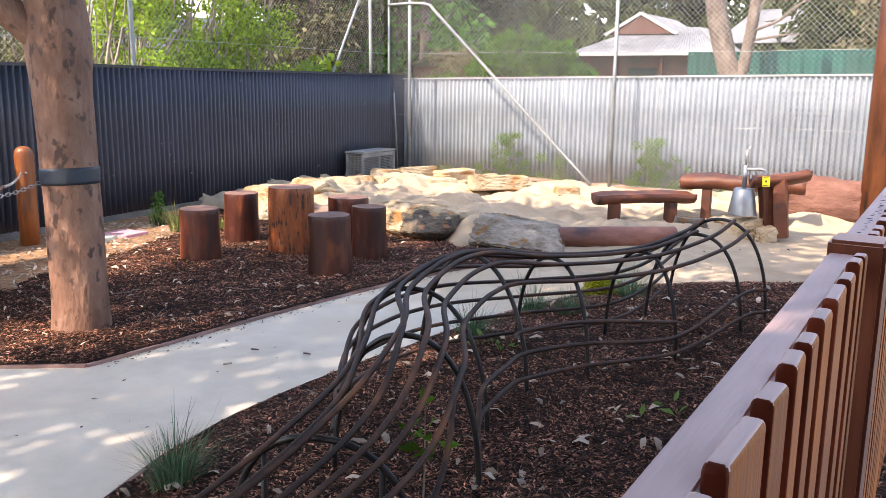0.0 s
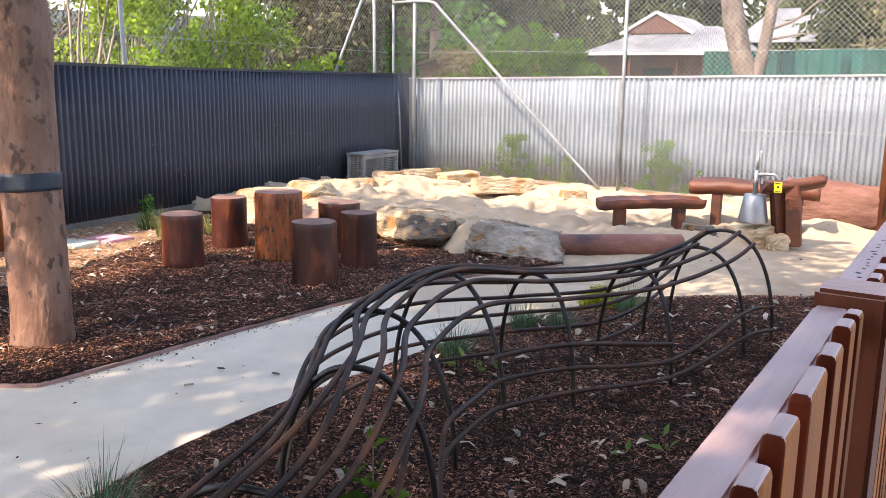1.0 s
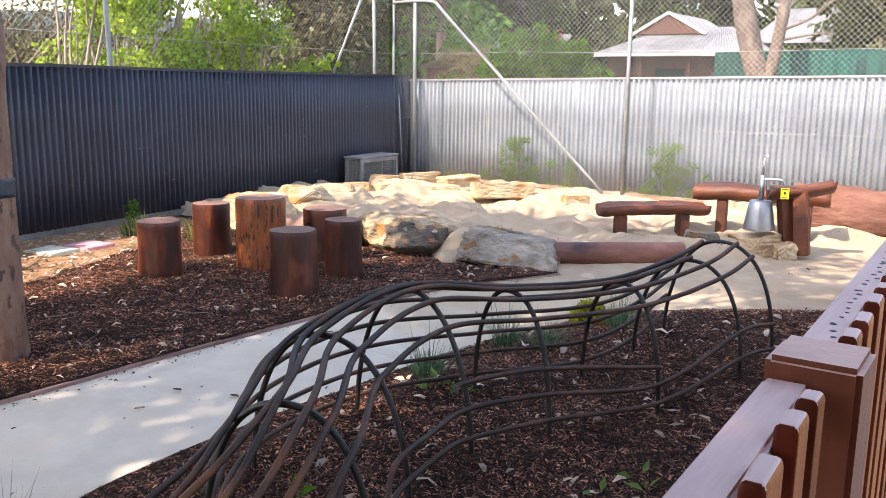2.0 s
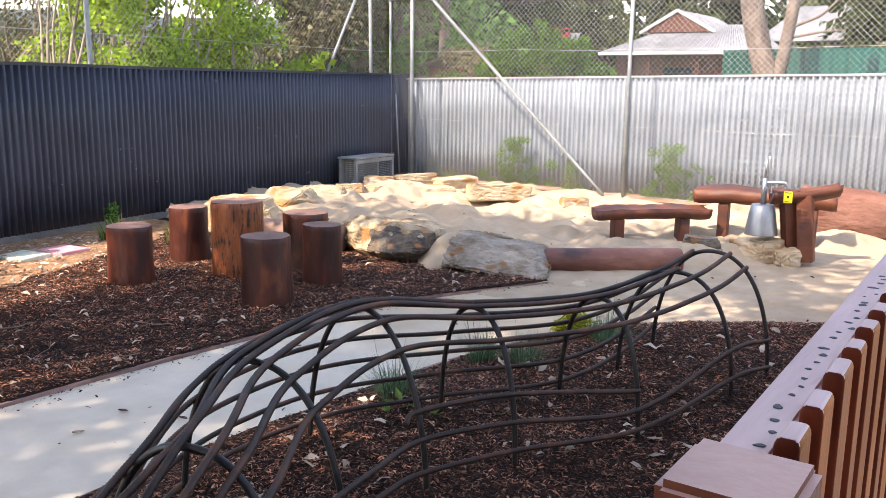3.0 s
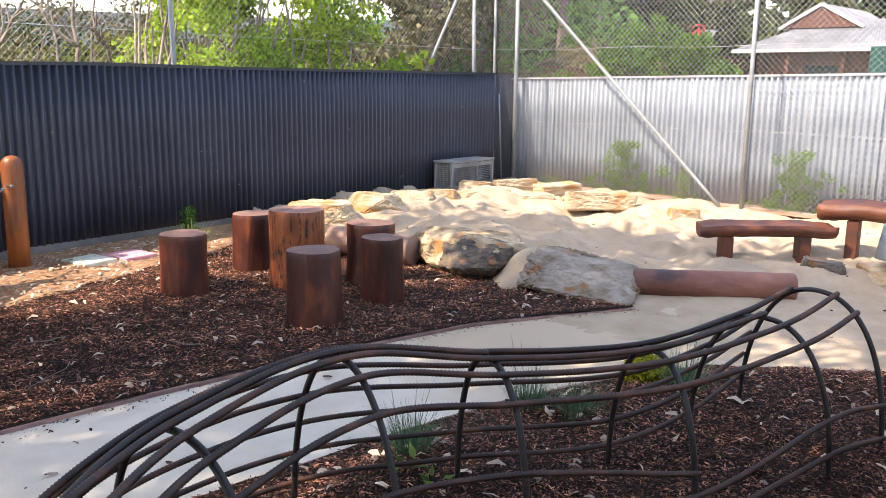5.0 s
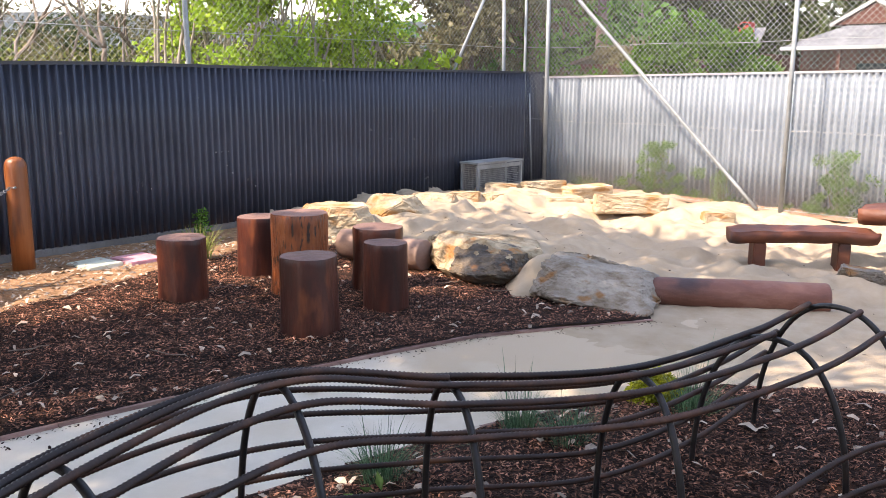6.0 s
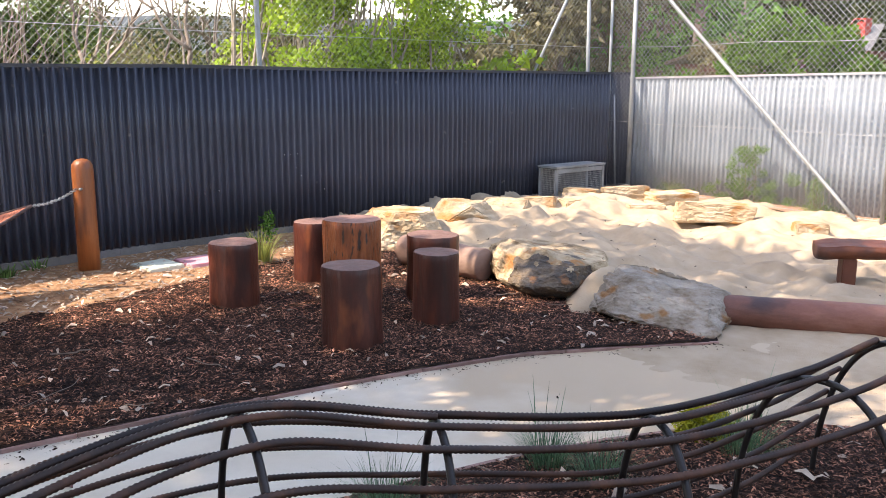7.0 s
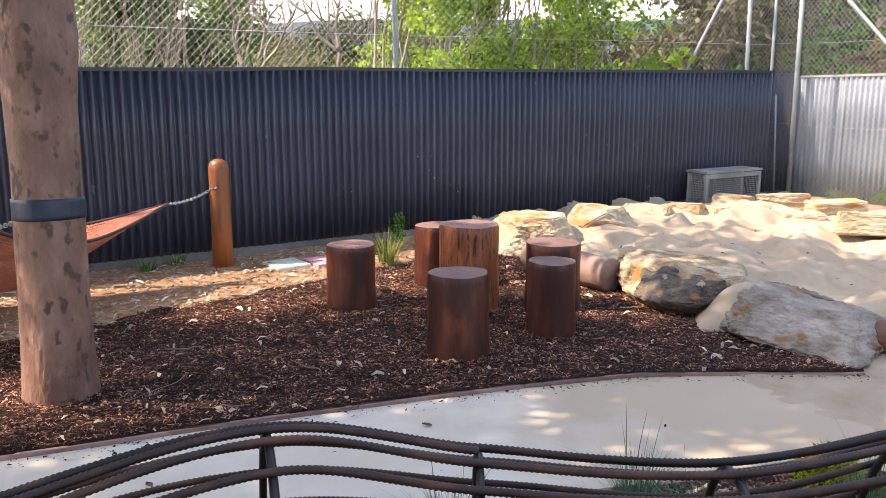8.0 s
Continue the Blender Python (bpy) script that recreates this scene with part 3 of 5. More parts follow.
# ---- timber picket fence beside the camera ----
picket_fence = thing("picket_fence", "stained timber picket fence with a flat top rail", "fence")
FX = lambda y: 8.327 - .017 * (y + 10.0)      # inner edge of the rail
POSTS = [-12.42, -10.17, -8.06, -5.93, -3.80]
for y in POSTS:
    bmv = bmesh.new()
    x = FX(y) + .050
    box(bmv, x - .052, x + .052, y - .055, y + .055, -.1, 1.232, .007)
    ob = part("post", bmv, M["fencepost"], picket_fence)
    ob.data.materials.append(M["post_top"])
    # upward faces get a paler colour, painting in the sky light on them
    for p in ob.data.polygons:
        p.material_index = 1 if p.normal.z > .3 else 0
for y0, y1 in zip(POSTS, POSTS[1:]):
    for z, h in ((1.190, .035), (.30, .07)):
        w = .051 if z > 1 else .04
        beam("rail", (FX(y0) + .026, y0 + .057, z), (FX(y1) + .026, y1 - .057, z), w, h, M["rail"], picket_fence, .005)


def picket_mesh():
    """A flat picket of 82 mm with softened arrises, its top at the origin."""
    bmv = bmesh.new()
    rings = []
    for z, inset in ((-1.13, 0), (-.009, 0), (-.005, .0008), (-.002, .0022), (-.0006, .0040), (0, .0058)):
        ring = []
        hx, hy = .0115 - min(inset, .0085), .041 - inset
        for cx, cy, a0 in ((1, 1, 0), (-1, 1, 90), (-1, -1, 180), (1, -1, 270)):
            rr = max(.0008, .004 - inset * .3)
            for da in (0, 30, 60, 90):
                a = radians(a0 + da)
                ring.append(bmv.verts.new((cx * max(hx - rr, 0) + rr * math.cos(a), cy * (hy - rr) + rr * math.sin(a), z)))
        rings.append(ring)
    for q, (p0, p1) in enumerate(zip(rings, rings[1:])):
        for k in range(16):
            f = bmv.faces.new((p0[k], p0[(k + 1) % 16], p1[(k + 1) % 16], p1[k]))
            f.smooth = q > 0
    bmv.faces.new(rings[-1])
    bmv.normal_update()
    me = bpy.data.meshes.new("picket")
    bmv.to_mesh(me)
    bmv.free()
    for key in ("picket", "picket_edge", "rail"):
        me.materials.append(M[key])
    # side edges carry shade as a darker colour; tops take the rail's colour
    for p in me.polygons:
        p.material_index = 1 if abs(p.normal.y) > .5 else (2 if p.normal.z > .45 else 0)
    return me


me_picket = picket_mesh()
pick = random.Random(12)
# near ends of the pickets on both sides of the second post, then on at the usual uneven spacing
ENDS = [-11.368, -11.184, -11.063, -10.951, -10.843, -10.720, -10.550, -10.425, -10.325]
y = ENDS[0]
while y > POSTS[0] + .18:
    y -= pick.choice((.104, .112, .118, .122))
    ENDS.insert(0, y)
ENDS = [ENDS + [-10.236]]
for k, (y0, y1) in enumerate(zip(POSTS[1:], POSTS[2:])):
    row = [-10.070, -9.964, -9.850, -9.732, -9.630, -9.523] if k == 0 else [y0 + .10]
    while row[-1] < y1 - .19:
        row.append(row[-1] + pick.choice((.102, .107, .112, .118)))
    ENDS.append(row[:-1] + [y1 - .066])
for row in ENDS:
    for a, b in zip(row, row[1:]):
        w = b - a - pick.uniform(.047, .057)
        y = a + w / 2
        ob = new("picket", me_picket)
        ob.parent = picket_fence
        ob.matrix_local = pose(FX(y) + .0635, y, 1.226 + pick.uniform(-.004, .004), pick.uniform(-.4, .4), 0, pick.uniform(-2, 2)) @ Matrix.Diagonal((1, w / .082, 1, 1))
# dark weathered nail heads and knots along the flat rail
bmv = bmesh.new()
ring = [bmv.verts.new((.0045 * math.cos(a) * (1 + .25 * math.sin(3 * a)), .0045 * math.sin(a), .0006)) for a in [2 * math.pi * q / 10 for q in range(10)]]
low = [bmv.verts.new((v.co.x * 1.3, v.co.y * 1.3, 0)) for v in ring]
bmv.faces.new(ring)
for q in range(10):
    bmv.faces.new((low[q], low[(q + 1) % 10], ring[(q + 1) % 10], ring[q]))
me_nail = None
for k in range(58):
    y = -10.08 + .036 * k + pick.uniform(-.012, .012)
    if any(abs(y - p) < .07 for p in POSTS):
        continue
    if me_nail is None:
        ob = part("nail_head", bmv, M["black"], picket_fence)
        me_nail = ob.data
    else:
        ob = new("nail_head", me_nail)
        ob.parent = picket_fence
    f = pick.uniform(.4, 1.1)
    ob.matrix_local = pose(FX(y) + .033 + pick.uniform(-.008, .008), y, 1.2078, 0, 0, pick.uniform(0, 360)) @ Matrix.Diagonal((f, f * pick.uniform(.8, 1.7), 1, 1))

# tall round timber pole with a cross beam, beyond the fence
tall_pole = thing("timber_pole", "tall round orange-brown timber pole with a dark cross beam", "pole")
bmv = bmesh.new()
tube(bmv, [(7.60, -1.05, -.1), (7.60, -1.05, 2.0), (7.61, -1.05, 4.2)], lambda t, a: .165 - .01 * t, 20)
part("pole", bmv, M["pole_dark"], tall_pole, "", True)
beam("cross_beam", (7.66, -1.07, 1.02), (9.4, -1.3, 1.0), .09, .12, M["fencepost"], tall_pole)

# ---- stump table and seats ----


def stump(name, x, y, r, h, label, category, material, seed, lean=(0, 0), group=""):
    root = thing(name, label, category, group, loc=(x, y, 0))
    ang = [1 + .035 * math.sin(a * 3 + seed) + .03 * math.sin(a * 2 + seed * 2.3) + .018 * math.sin(7 * a + seed) for a in [2 * math.pi * k / 40 for k in range(40)]]
    bmv = bmesh.new()
    rings = []
    for q, z in enumerate([-.08, 0.0, .05, .12, .2, .3, .4, .5, .6, .7, .8, .9, .965, 1.0]):
        f = 1.05 - .05 * min(1, z * 2.2) if z < 1 else .975
        ring = []
        for k in range(40):
            a = 2 * math.pi * k / 40
            rr = r * ang[k] * f + .006 * noise.noise(Vector((math.cos(a) * 3, math.sin(a) * 3, z * 1.2 + seed)))
            ring.append(bmv.verts.new((rr * math.cos(a) + lean[0] * z, rr * math.sin(a) + lean[1] * z, z * h if z > 0 else z)))
        rings.append(ring)
    for p, q in zip(rings, rings[1:]):
        for k in range(40):
            bmv.faces.new((p[k], p[(k + 1) % 40], q[(k + 1) % 40], q[k]))
    part("trunk", bmv, material, root, "", True)
    bmv = bmesh.new()
    c = bmv.verts.new((lean[0], lean[1], h + .004))
    prev = None
    edge = []
    for k in range(40):
        a = 2 * math.pi * k / 40
        edge.append(bmv.verts.new((r * ang[k] * .974 * math.cos(a) + lean[0], r * ang[k] * .974 * math.sin(a) + lean[1], h + .001)))
    mid = [bmv.verts.new(Vector(v.co) * .5 + Vector((lean[0], lean[1], h)) * .5 + Vector((0, 0, .003 + .002 * math.sin(k)))) for k, v in enumerate(edge)]
    for k in range(40):
        j = (k + 1) % 40
        bmv.faces.new((edge[k], edge[j], mid[j], mid[k]))
        bmv.faces.new((mid[k], mid[j], c))
    part("top", bmv, M["stump_top"], root, "sawn end grain with a grey-pink stain")
    return root


G = "stump seats round the table"
stump("tree_stump", 2.88, -6.88, .172, .425, "upright dark red-brown log seat standing in mulch", "stump", M["stump"], 1.0, group=G)
stump("tree_stump", 4.19, -6.70, .170, .468, "upright red-brown log seat beside the path edge", "stump", M["stump"], 2.4, (-.012, 0), group=G)
stump("tree_stump", 4.04, -5.98, .150, .442, "slim upright dark log seat with a sloping top", "stump", M["stump"], 3.3, group=G)
stump("tree_stump", 3.55, -5.66, .185, .452, "wide upright log seat with an uneven edge", "stump", M["stump"], 5.9, group=G)
stump("tree_stump", 2.58, -6.08, .165, .458, "upright orange-brown log seat beside the table", "stump", M["stump"], 7.1, group=G)
stump("log_table", 3.30, -6.17, .200, .578, "taller upright log table with gouged orange-brown sides", "stump table", M["stump_bark"], 8.2)

# ---- tree with tape, bollard, hammock ----


def jitter(v, s):
    return Vector(v) + Vector((rnd.uniform(-s, s), rnd.uniform(-s, s), rnd.uniform(-s, s)))


def leaves(name, centers, n, size, material, parent=None, label="", droop=0.0, seed=1, shape=.42):
    """n folded leaves round the given (centre, radius) clumps, as one mesh."""
    rg = np.random.default_rng(seed)
    C = np.array([c[:3] for c in centers], float)
    R = np.array([c[3] for c in centers], float)
    w = R ** 2 / (R ** 2).sum()
    idx = rg.choice(len(C), n, p=w)
    dirn = rg.normal(size=(n, 3))
    dirn /= np.linalg.norm(dirn, axis=1)[:, None]
    rad = R[idx] * rg.uniform(.05, 1.0, n) ** .55
    pos = C[idx] + dirn * rad[:, None] * np.array([1, 1, .85])
    ax = rg.normal(size=(n, 3)) + dirn * .6
    ax[:, 2] -= droop
    ax /= np.linalg.norm(ax, axis=1)[:, None]
    sd = np.cross(ax, rg.normal(size=(n, 3)))
    sd /= np.linalg.norm(sd, axis=1)[:, None]
    up = np.cross(sd, ax)
    s = size * rg.uniform(.6, 1.3, n)[:, None]
    v = np.empty((n, 6, 3))
    v[:, 0] = pos
    v[:, 1] = pos + ax * s * .45 + sd * s * shape * .5 + up * s * .08
    v[:, 2] = pos + ax * s * .45
    v[:, 3] = pos + ax * s * .45 - sd * s * shape * .5 + up * s * .08
    v[:, 4] = pos + ax * s - up * s * .06
    v[:, 5] = pos + ax * s * .2 + up * s * .02
    f = np.arange(n)[:, None] * 6
    faces = np.concatenate([f + np.array([0, 1, 2]), f + np.array([0, 2, 3]), f + np.array([1, 4, 2]), f + np.array([2, 4, 3])])
    return pydata(name, v.reshape(-1, 3), faces, material, parent, label)


def limb(bmv, a, b, r0, r1, sides=7, wob=.08, n=6):
    a, b = Vector(a), Vector(b)
    L = (b - a).length
    pts = [a.lerp(b, t) + (jitter((0, 0, 0), wob * L) * math.sin(math.pi * t) if 0 < t < 1 else Vector()) for t in steps(0, 1, 3)]
    pts = smooth_path(pts, n)
    tube(bmv, pts, lambda t, ang: r0 + (r1 - r0) * t, sides)
    return pts


TREE = Vector((3.92, -8.80, 0))
gum_tree = thing("gum_tree", "smooth-barked gum tree with mottled pink-tan bark in mulch", "tree")
bmv = bmesh.new()
lean = lambda z: Vector((-.05 * z + .012 * math.sin(z * 2.3), .015 * z, z))


def trunk_r(t, a):
    z = t * 3.0 - .1
    r = .172 - .006 * z + .012 * math.exp(-max(z, 0) * 7) + .022 * math.exp(-((z - 1.75) / .22) ** 2)
    return r * (1 + .035 * math.sin(a * 3 + z * 1.2) + .03 * math.sin(a * 2 - z * 2)) + .006 * noise.noise(Vector((math.cos(a) * 2.5, math.sin(a) * 2.5, z * 3)))


tube(bmv, [TREE + lean(z) for z in steps(-.1, 2.9, 60)], trunk_r, 28)
part("trunk", bmv, M["bark"], gum_tree, "", True)
bmv = bmesh.new()
limb(bmv, TREE + lean(1.66), TREE + Vector((-1.1, -1.3, 3.3)), .10, .06, 12, .04, 8)
part("side_limb", bmv, M["bark"], gum_tree, "", True)
bmv = bmesh.new()
tube(bmv, [TREE + lean(z) for z in steps(.885, .985, 5)], lambda t, a: trunk_r((.885 + .1 * t + .1) / 3.0, a) + .006 + .002 * math.sin(a * 5 + t * 4), 28)
part("tape_band", bmv, M["tape"], gum_tree, "wrapped blue-black tape band", True)


def crown(tree, base, cx, cy, cz, rx, ry, rz, n, clumps, seed, material):
    rg = random.Random(seed)
    cs = []
    bmc = bmesh.new()
    for i in range(clumps):
        while True:
            p = Vector((rg.uniform(-1, 1), rg.uniform(-1, 1), rg.uniform(-1, 1)))
            if p.length < 1:
                break
        q = Vector((cx + p.x * rx, cy + p.y * ry, cz + p.z * rz))
        cs.append((*q, rg.uniform(.45, .85)))
        if i % 3 == 0:
            limb(bmc, base, q, .055, .012, 6, .06, 4)
    part("crown_wood", bmc, M["bark"], tree, "", True)
    leaves("crown", cs, n, .25, material, tree, "drooping olive-green gum leaves", .6, seed, .3)


crown(gum_tree, TREE + lean(2.85), 4.05, -10.7, 5.7, 2.5, 2.8, 1.3, 13000, 50, 3, M["leaf_olive"])
# leaf clumps out of view, added to shade the sand, mulch and path
leaves("crown", [(.9 + .22 * k + rnd.uniform(-.3, .3), -8.55 + rnd.uniform(-.9, 1.0), 5.4 + rnd.uniform(-.7, .7), rnd.uniform(.3, .55)) for k in range(20)], 3000, .25, M["leaf_olive"], gum_tree, "", .6, 14, .3)
leaves("crown", [(rnd.uniform(-.6, 3.2), rnd.uniform(-8.6, -6.9), 5.3 + rnd.uniform(-.6, .6), rnd.uniform(.3, .5)) for k in range(18)], 1900, .25, M["leaf_olive"], gum_tree, "", .6, 17, .3)
leaves("crown", [(1.15 + .17 * k, -13.7 + .32 * k + rnd.uniform(-.2, .2), 5.3 + rnd.uniform(-.5, .5), rnd.uniform(.4, .6)) for k in range(6)], 1900, .25, M["leaf_olive"], gum_tree, "", .6, 15, .3)
leaves("crown", [(rnd.uniform(2.4, 4.4), rnd.uniform(-15.6, -13.5), 5.5 + rnd.uniform(-.6, .6), rnd.uniform(.4, .65)) for k in range(11)], 1400, .25, M["leaf_olive"], gum_tree, "", .6, 16, .3)
# two unseen trees, placed for the dappled shade they cast
for nm, tx, ty, cx, cy, rx, ry, sd in (("gum_tree", 7.2, -17.2, 5.6, -14.6, 3.3, 2.9, 5), ("gum_tree", 11.6, -15.5, 8.6, -12.6, 3.0, 3.0, 8)):
    tr = thing(nm, "unseen tall gum tree added to shade the play area", "tree")
    bmv = bmesh.new()
    tube(bmv, smooth_path([(tx, ty, -.1), (tx, ty, 1.5), (tx - .1, ty + .2, 3.2), ((tx + cx) / 2, (ty + cy) / 2, 4.4)], 5), lambda t, a: .2 - .1 * t, 14)
    part("trunk", bmv, M["bark"], tr, "", True)
    crown(tr, Vector(((tx + cx) / 2, (ty + cy) / 2, 4.3)), cx, cy, 5.8, rx, ry, 1.3, 19000, 50, sd, M["leaf_olive"])

bollard = thing("bollard", "round-topped orange pine post with a chain, standing in mulch", "post")
BX, BY = 1.28, -7.45
bmv = bmesh.new()
tube(bmv, [(BX, BY, -.1), (BX, BY, .4), (BX, BY, .825), (BX, BY, .865), (BX, BY, .892), (BX, BY, .907), (BX, BY, .913)], lambda t, a: {0: .086, 1: .084, 2: .083, 3: .078, 4: .062, 5: .038, 6: .012}[round(t * 6)] + .001 * math.sin(a * 3), 22)
part("shaft", bmv, M["post"], bollard, "", True)
bmv = bmesh.new()
tube(bmv, [(BX + .072, BY - .035, .68), (BX + .10, BY - .055, .68)], .010, 10)
part("eye_bolt", bmv, M["galv"], bollard, "galvanised eye bolt", True)


def chain(name, p, q, label, sag=.03, link=.034):
    root = thing(name, label, "chain")
    p, q = Vector(p), Vector(q)
    L = (q - p).length
    n = max(3, round(L / (link * .74)))
    turn = (q - p).to_track_quat("X", "Z").to_matrix().to_4x4()
    me = None
    for k in range(n):
        t = (k + .5) / n
        c = p.lerp(q, t) - Vector((0, 0, sag * 4 * t * (1 - t)))
        if me is None:
            bmc = bmesh.new()
            ring = [Vector(((link / 2 - .009) * (1 if math.cos(a) > 0 else -1) + .009 * math.cos(a), .010 * math.sin(a), 0)) for a in [2 * math.pi * (j + .5) / 12 for j in range(12)]]
            tube(bmc, ring + [ring[0]], .0032, 5, False)
            ob = part("link", bmc, M["galv"], root, "", True)
            me = ob.data
        else:
            ob = new("link", me)
            ob.parent = root
        ob.matrix_local = Matrix.Translation(c) @ turn @ pose(0, 0, 0, 90 * (k % 2))
    return root


# three-cornered hammock between the bollard, the tree and a post further off
HA, HB, HC = Vector((1.72, -7.93, .625)), Vector((3.38, -9.08, .78)), Vector((1.75, -10.4, .72))
chain("chain", (BX + .05, BY - .06, .685), HA, "short galvanised chain from bollard to hammock")
chain("chain", TREE + Vector((-.15, -.04, .93)), HB, "short galvanised chain from tree to hammock")
hammock = thing("hammock", "sagging red-orange woven net hammock with dark rope edges", "hammock")


def ham(u, v):
    w = 1 - u - v
    p = HA * u + HB * v + HC * w
    pull = (u * v + v * w + w * u)
    cen = (HA + HB + HC) / 3
    p = p.lerp(Vector((cen.x, cen.y, p.z)), .55 * pull)
    p.z -= .75 * pull + 7.0 * u * v * w
    return p


bmv = bmesh.new()
for k in range(1, 80):
    for fam in range(3):
        q = k / 80
        seg = []
        for t in steps(0, 1, 22):
            r = (1 - q) * t
            u, v, w = ((q, r, 1 - q - r), (r, q, 1 - q - r), (r, 1 - q - r, q))[fam]
            seg.append(ham(u, v))
        if (seg[0] - seg[-1]).length > .03 and fam < 2:
            tube(bmv, seg, .0085 if fam else .0055, 4, False)
part("net", bmv, M["net"], hammock)
for a, b in (((1, 0), (0, 1)), ((0, 1), (0, 0)), ((0, 0), (1, 0))):
    pts = [ham(a[0] + (b[0] - a[0]) * t, a[1] + (b[1] - a[1]) * t) for t in steps(0, 1, 24)]
    pipe("rope_edge", pts, .012, M["rope"], hammock)
post2 = thing("bollard", "round-topped orange pine post holding the far hammock corner", "post")
bmv = bmesh.new()
tube(bmv, [(1.35, -10.95, -.1), (1.35, -10.95, .86), (1.35, -10.95, .91), (1.35, -10.95, .93)], lambda t, a: .085 if t < .7 else (.06 if t < .9 else .02), 20)
part("shaft", bmv, M["post"], post2, "", True)
chain("chain", (1.39, -10.9, .72), HC, "short galvanised chain holding the hammock")

# ---- sandpit: rocks, logs, benches, pump ----


def weather(bmv, step, fold, seed, bed=(.15, .1, .98)):
    """Cut a coarse solid finer and wear its faces: broken ledges along the bedding, dents and grit."""
    bmesh.ops.triangulate(bmv, faces=bmv.faces)
    for _ in range(5):
        es = [e for e in bmv.edges if e.calc_length() > step]
        if not es:
            break
        bmesh.ops.subdivide_edges(bmv, edges=es, cuts=1)
        bmesh.ops.triangulate(bmv, faces=bmv.faces)
    bmv.normal_update()
    bed = Vector(bed).normalized()
    for v in bmv.verts:
        c = v.co
        q = Vector((c.x * 3.2 + seed, c.y * 3.2 + c.z * 3, c.z * 6))
        d = c.dot(bed) * 17 + 1.3 * noise.noise(q * .8)
        ledge = (d - math.floor(d)) ** 3
        v.co += v.normal * (fold * noise.noise(q) + fold * .55 * ledge * max(0, 1 - abs(v.normal.dot(bed))) + fold * .4 * noise.noise(q * 4.3) + fold * .22 * noise.noise(q * 10))


def rock(name, loc, size, rz, seed, material, label, cuts=5, tilt=0, group="sandstone boulders round the sandpit"):
    """A quarried block: a box sliced by random planes, then worn."""
    rg = random.Random(seed)
    bmv = bmesh.new()
    bmesh.ops.create_cube(bmv, size=2.0)
    planes = [(Vector((rg.uniform(-.22, .22), rg.uniform(-.22, .22), 1)).normalized(), rg.uniform(.62, .8))]
    for k in range(cuts + 3):
        a = 2 * math.pi * (k + rg.uniform(-.35, .35)) / (cuts + 3)
        planes.append((Vector((math.cos(a), math.sin(a), rg.uniform(-.1, .75))).normalized(), rg.uniform(.72, .98)))
    for nrm, d in planes:
        bmesh.ops.bisect_plane(bmv, geom=list(bmv.verts) + list(bmv.edges) + list(bmv.faces), plane_co=nrm * d, plane_no=nrm, clear_outer=True)
        bmesh.ops.holes_fill(bmv, edges=[e for e in bmv.edges if e.is_boundary])
    for v in bmv.verts:
        v.co = Vector((v.co.x * size[0] * .56, v.co.y * size[1] * .56, v.co.z * size[2] * .86))
    bmesh.ops.bevel(bmv, geom=list(bmv.edges), offset=.012, segments=2, affect="EDGES")
    weather(bmv, .035, .024, seed)
    ob = part(name, bmv, material, None, label)
    ob.matrix_world = pose(*loc, tilt, 0, rz)
    return tagged(ob, label, "rock", group)


def block(name, loc, size, rz, seed, material, label, group="sandstone boulders round the sandpit"):
    """A squared sandstone block with broken corners."""
    rgn = random.Random(seed)
    bmv = bmesh.new()
    bmesh.ops.create_cube(bmv, size=1.0)
    for v in bmv.verts:
        v.co = Vector((v.co.x * size[0] * rgn.uniform(.86, 1.08), v.co.y * size[1] * rgn.uniform(.8, 1.08), v.co.z * size[2] * rgn.uniform(.8, 1.05)))
    bmesh.ops.bevel(bmv, geom=list(bmv.edges), offset=.012, segments=2, affect="EDGES")
    weather(bmv, .03, .016, seed)
    ob = part(name, bmv, material, None, label)
    ob.matrix_world = pose(*loc, rgn.uniform(-5, 5), rgn.uniform(-4, 4), rz)
    return tagged(ob, label, "rock", group)


rock("boulder", (1.72, -4.72, .10), (.85, .75, .34), 20, 11, M["stone"], "large cream sandstone boulder with layered edges by the sand")
rock("boulder", (1.55, -3.85, .16), (.75, .62, .26), -15, 12, M["stone"], "cream sandstone boulder half sunk in sand")
rock("boulder", (1.40, -3.10, .17), (.62, .40, .16), 10, 13, M["stone"], "flat cream sandstone slab in the sand")
block("boulder", (1.25, -2.45, .12), (.36, .26, .22), 40, 14, M["stone"], "small cream sandstone block by the cage")
block("boulder", (1.50, -2.08, .12), (.42, .24, .20), 66, 15, M["stone"], "squared sandstone block with an orange face")
block("boulder", (1.02, -1.55, .14), (.40, .30, .20), 30, 36, M["stone"], "pale sandstone block before the cage")
block("boulder", (1.22, -1.02, .15), (.55, .36, .20), 58, 16, M["stone"], "pale sandstone block in front of the fence corner")
block("boulder", (1.72, -.72, .12), (.60, .32, .18), 64, 17, M["stone"], "pale sandstone block with an orange side")
block("boulder", (1.98, -1.52, .10), (.44, .22, .12), 62, 18, M["stone"], "low orange sandstone slab sunk in sand")
block("boulder", (2.30, -1.20, .08), (.26, .16, .10), 50, 37, M["stone"], "small grey sandstone chunk sunk in sand")
block("boulder", (2.88, -1.45, .16), (.84, .38, .22), 48, 19, M["stone"], "long yellow sandstone slab with a flat top")
block("boulder", (3.75, -1.02, .06), (.34, .22, .13), 50, 20, M["stone"], "small orange sandstone block by the back fence")


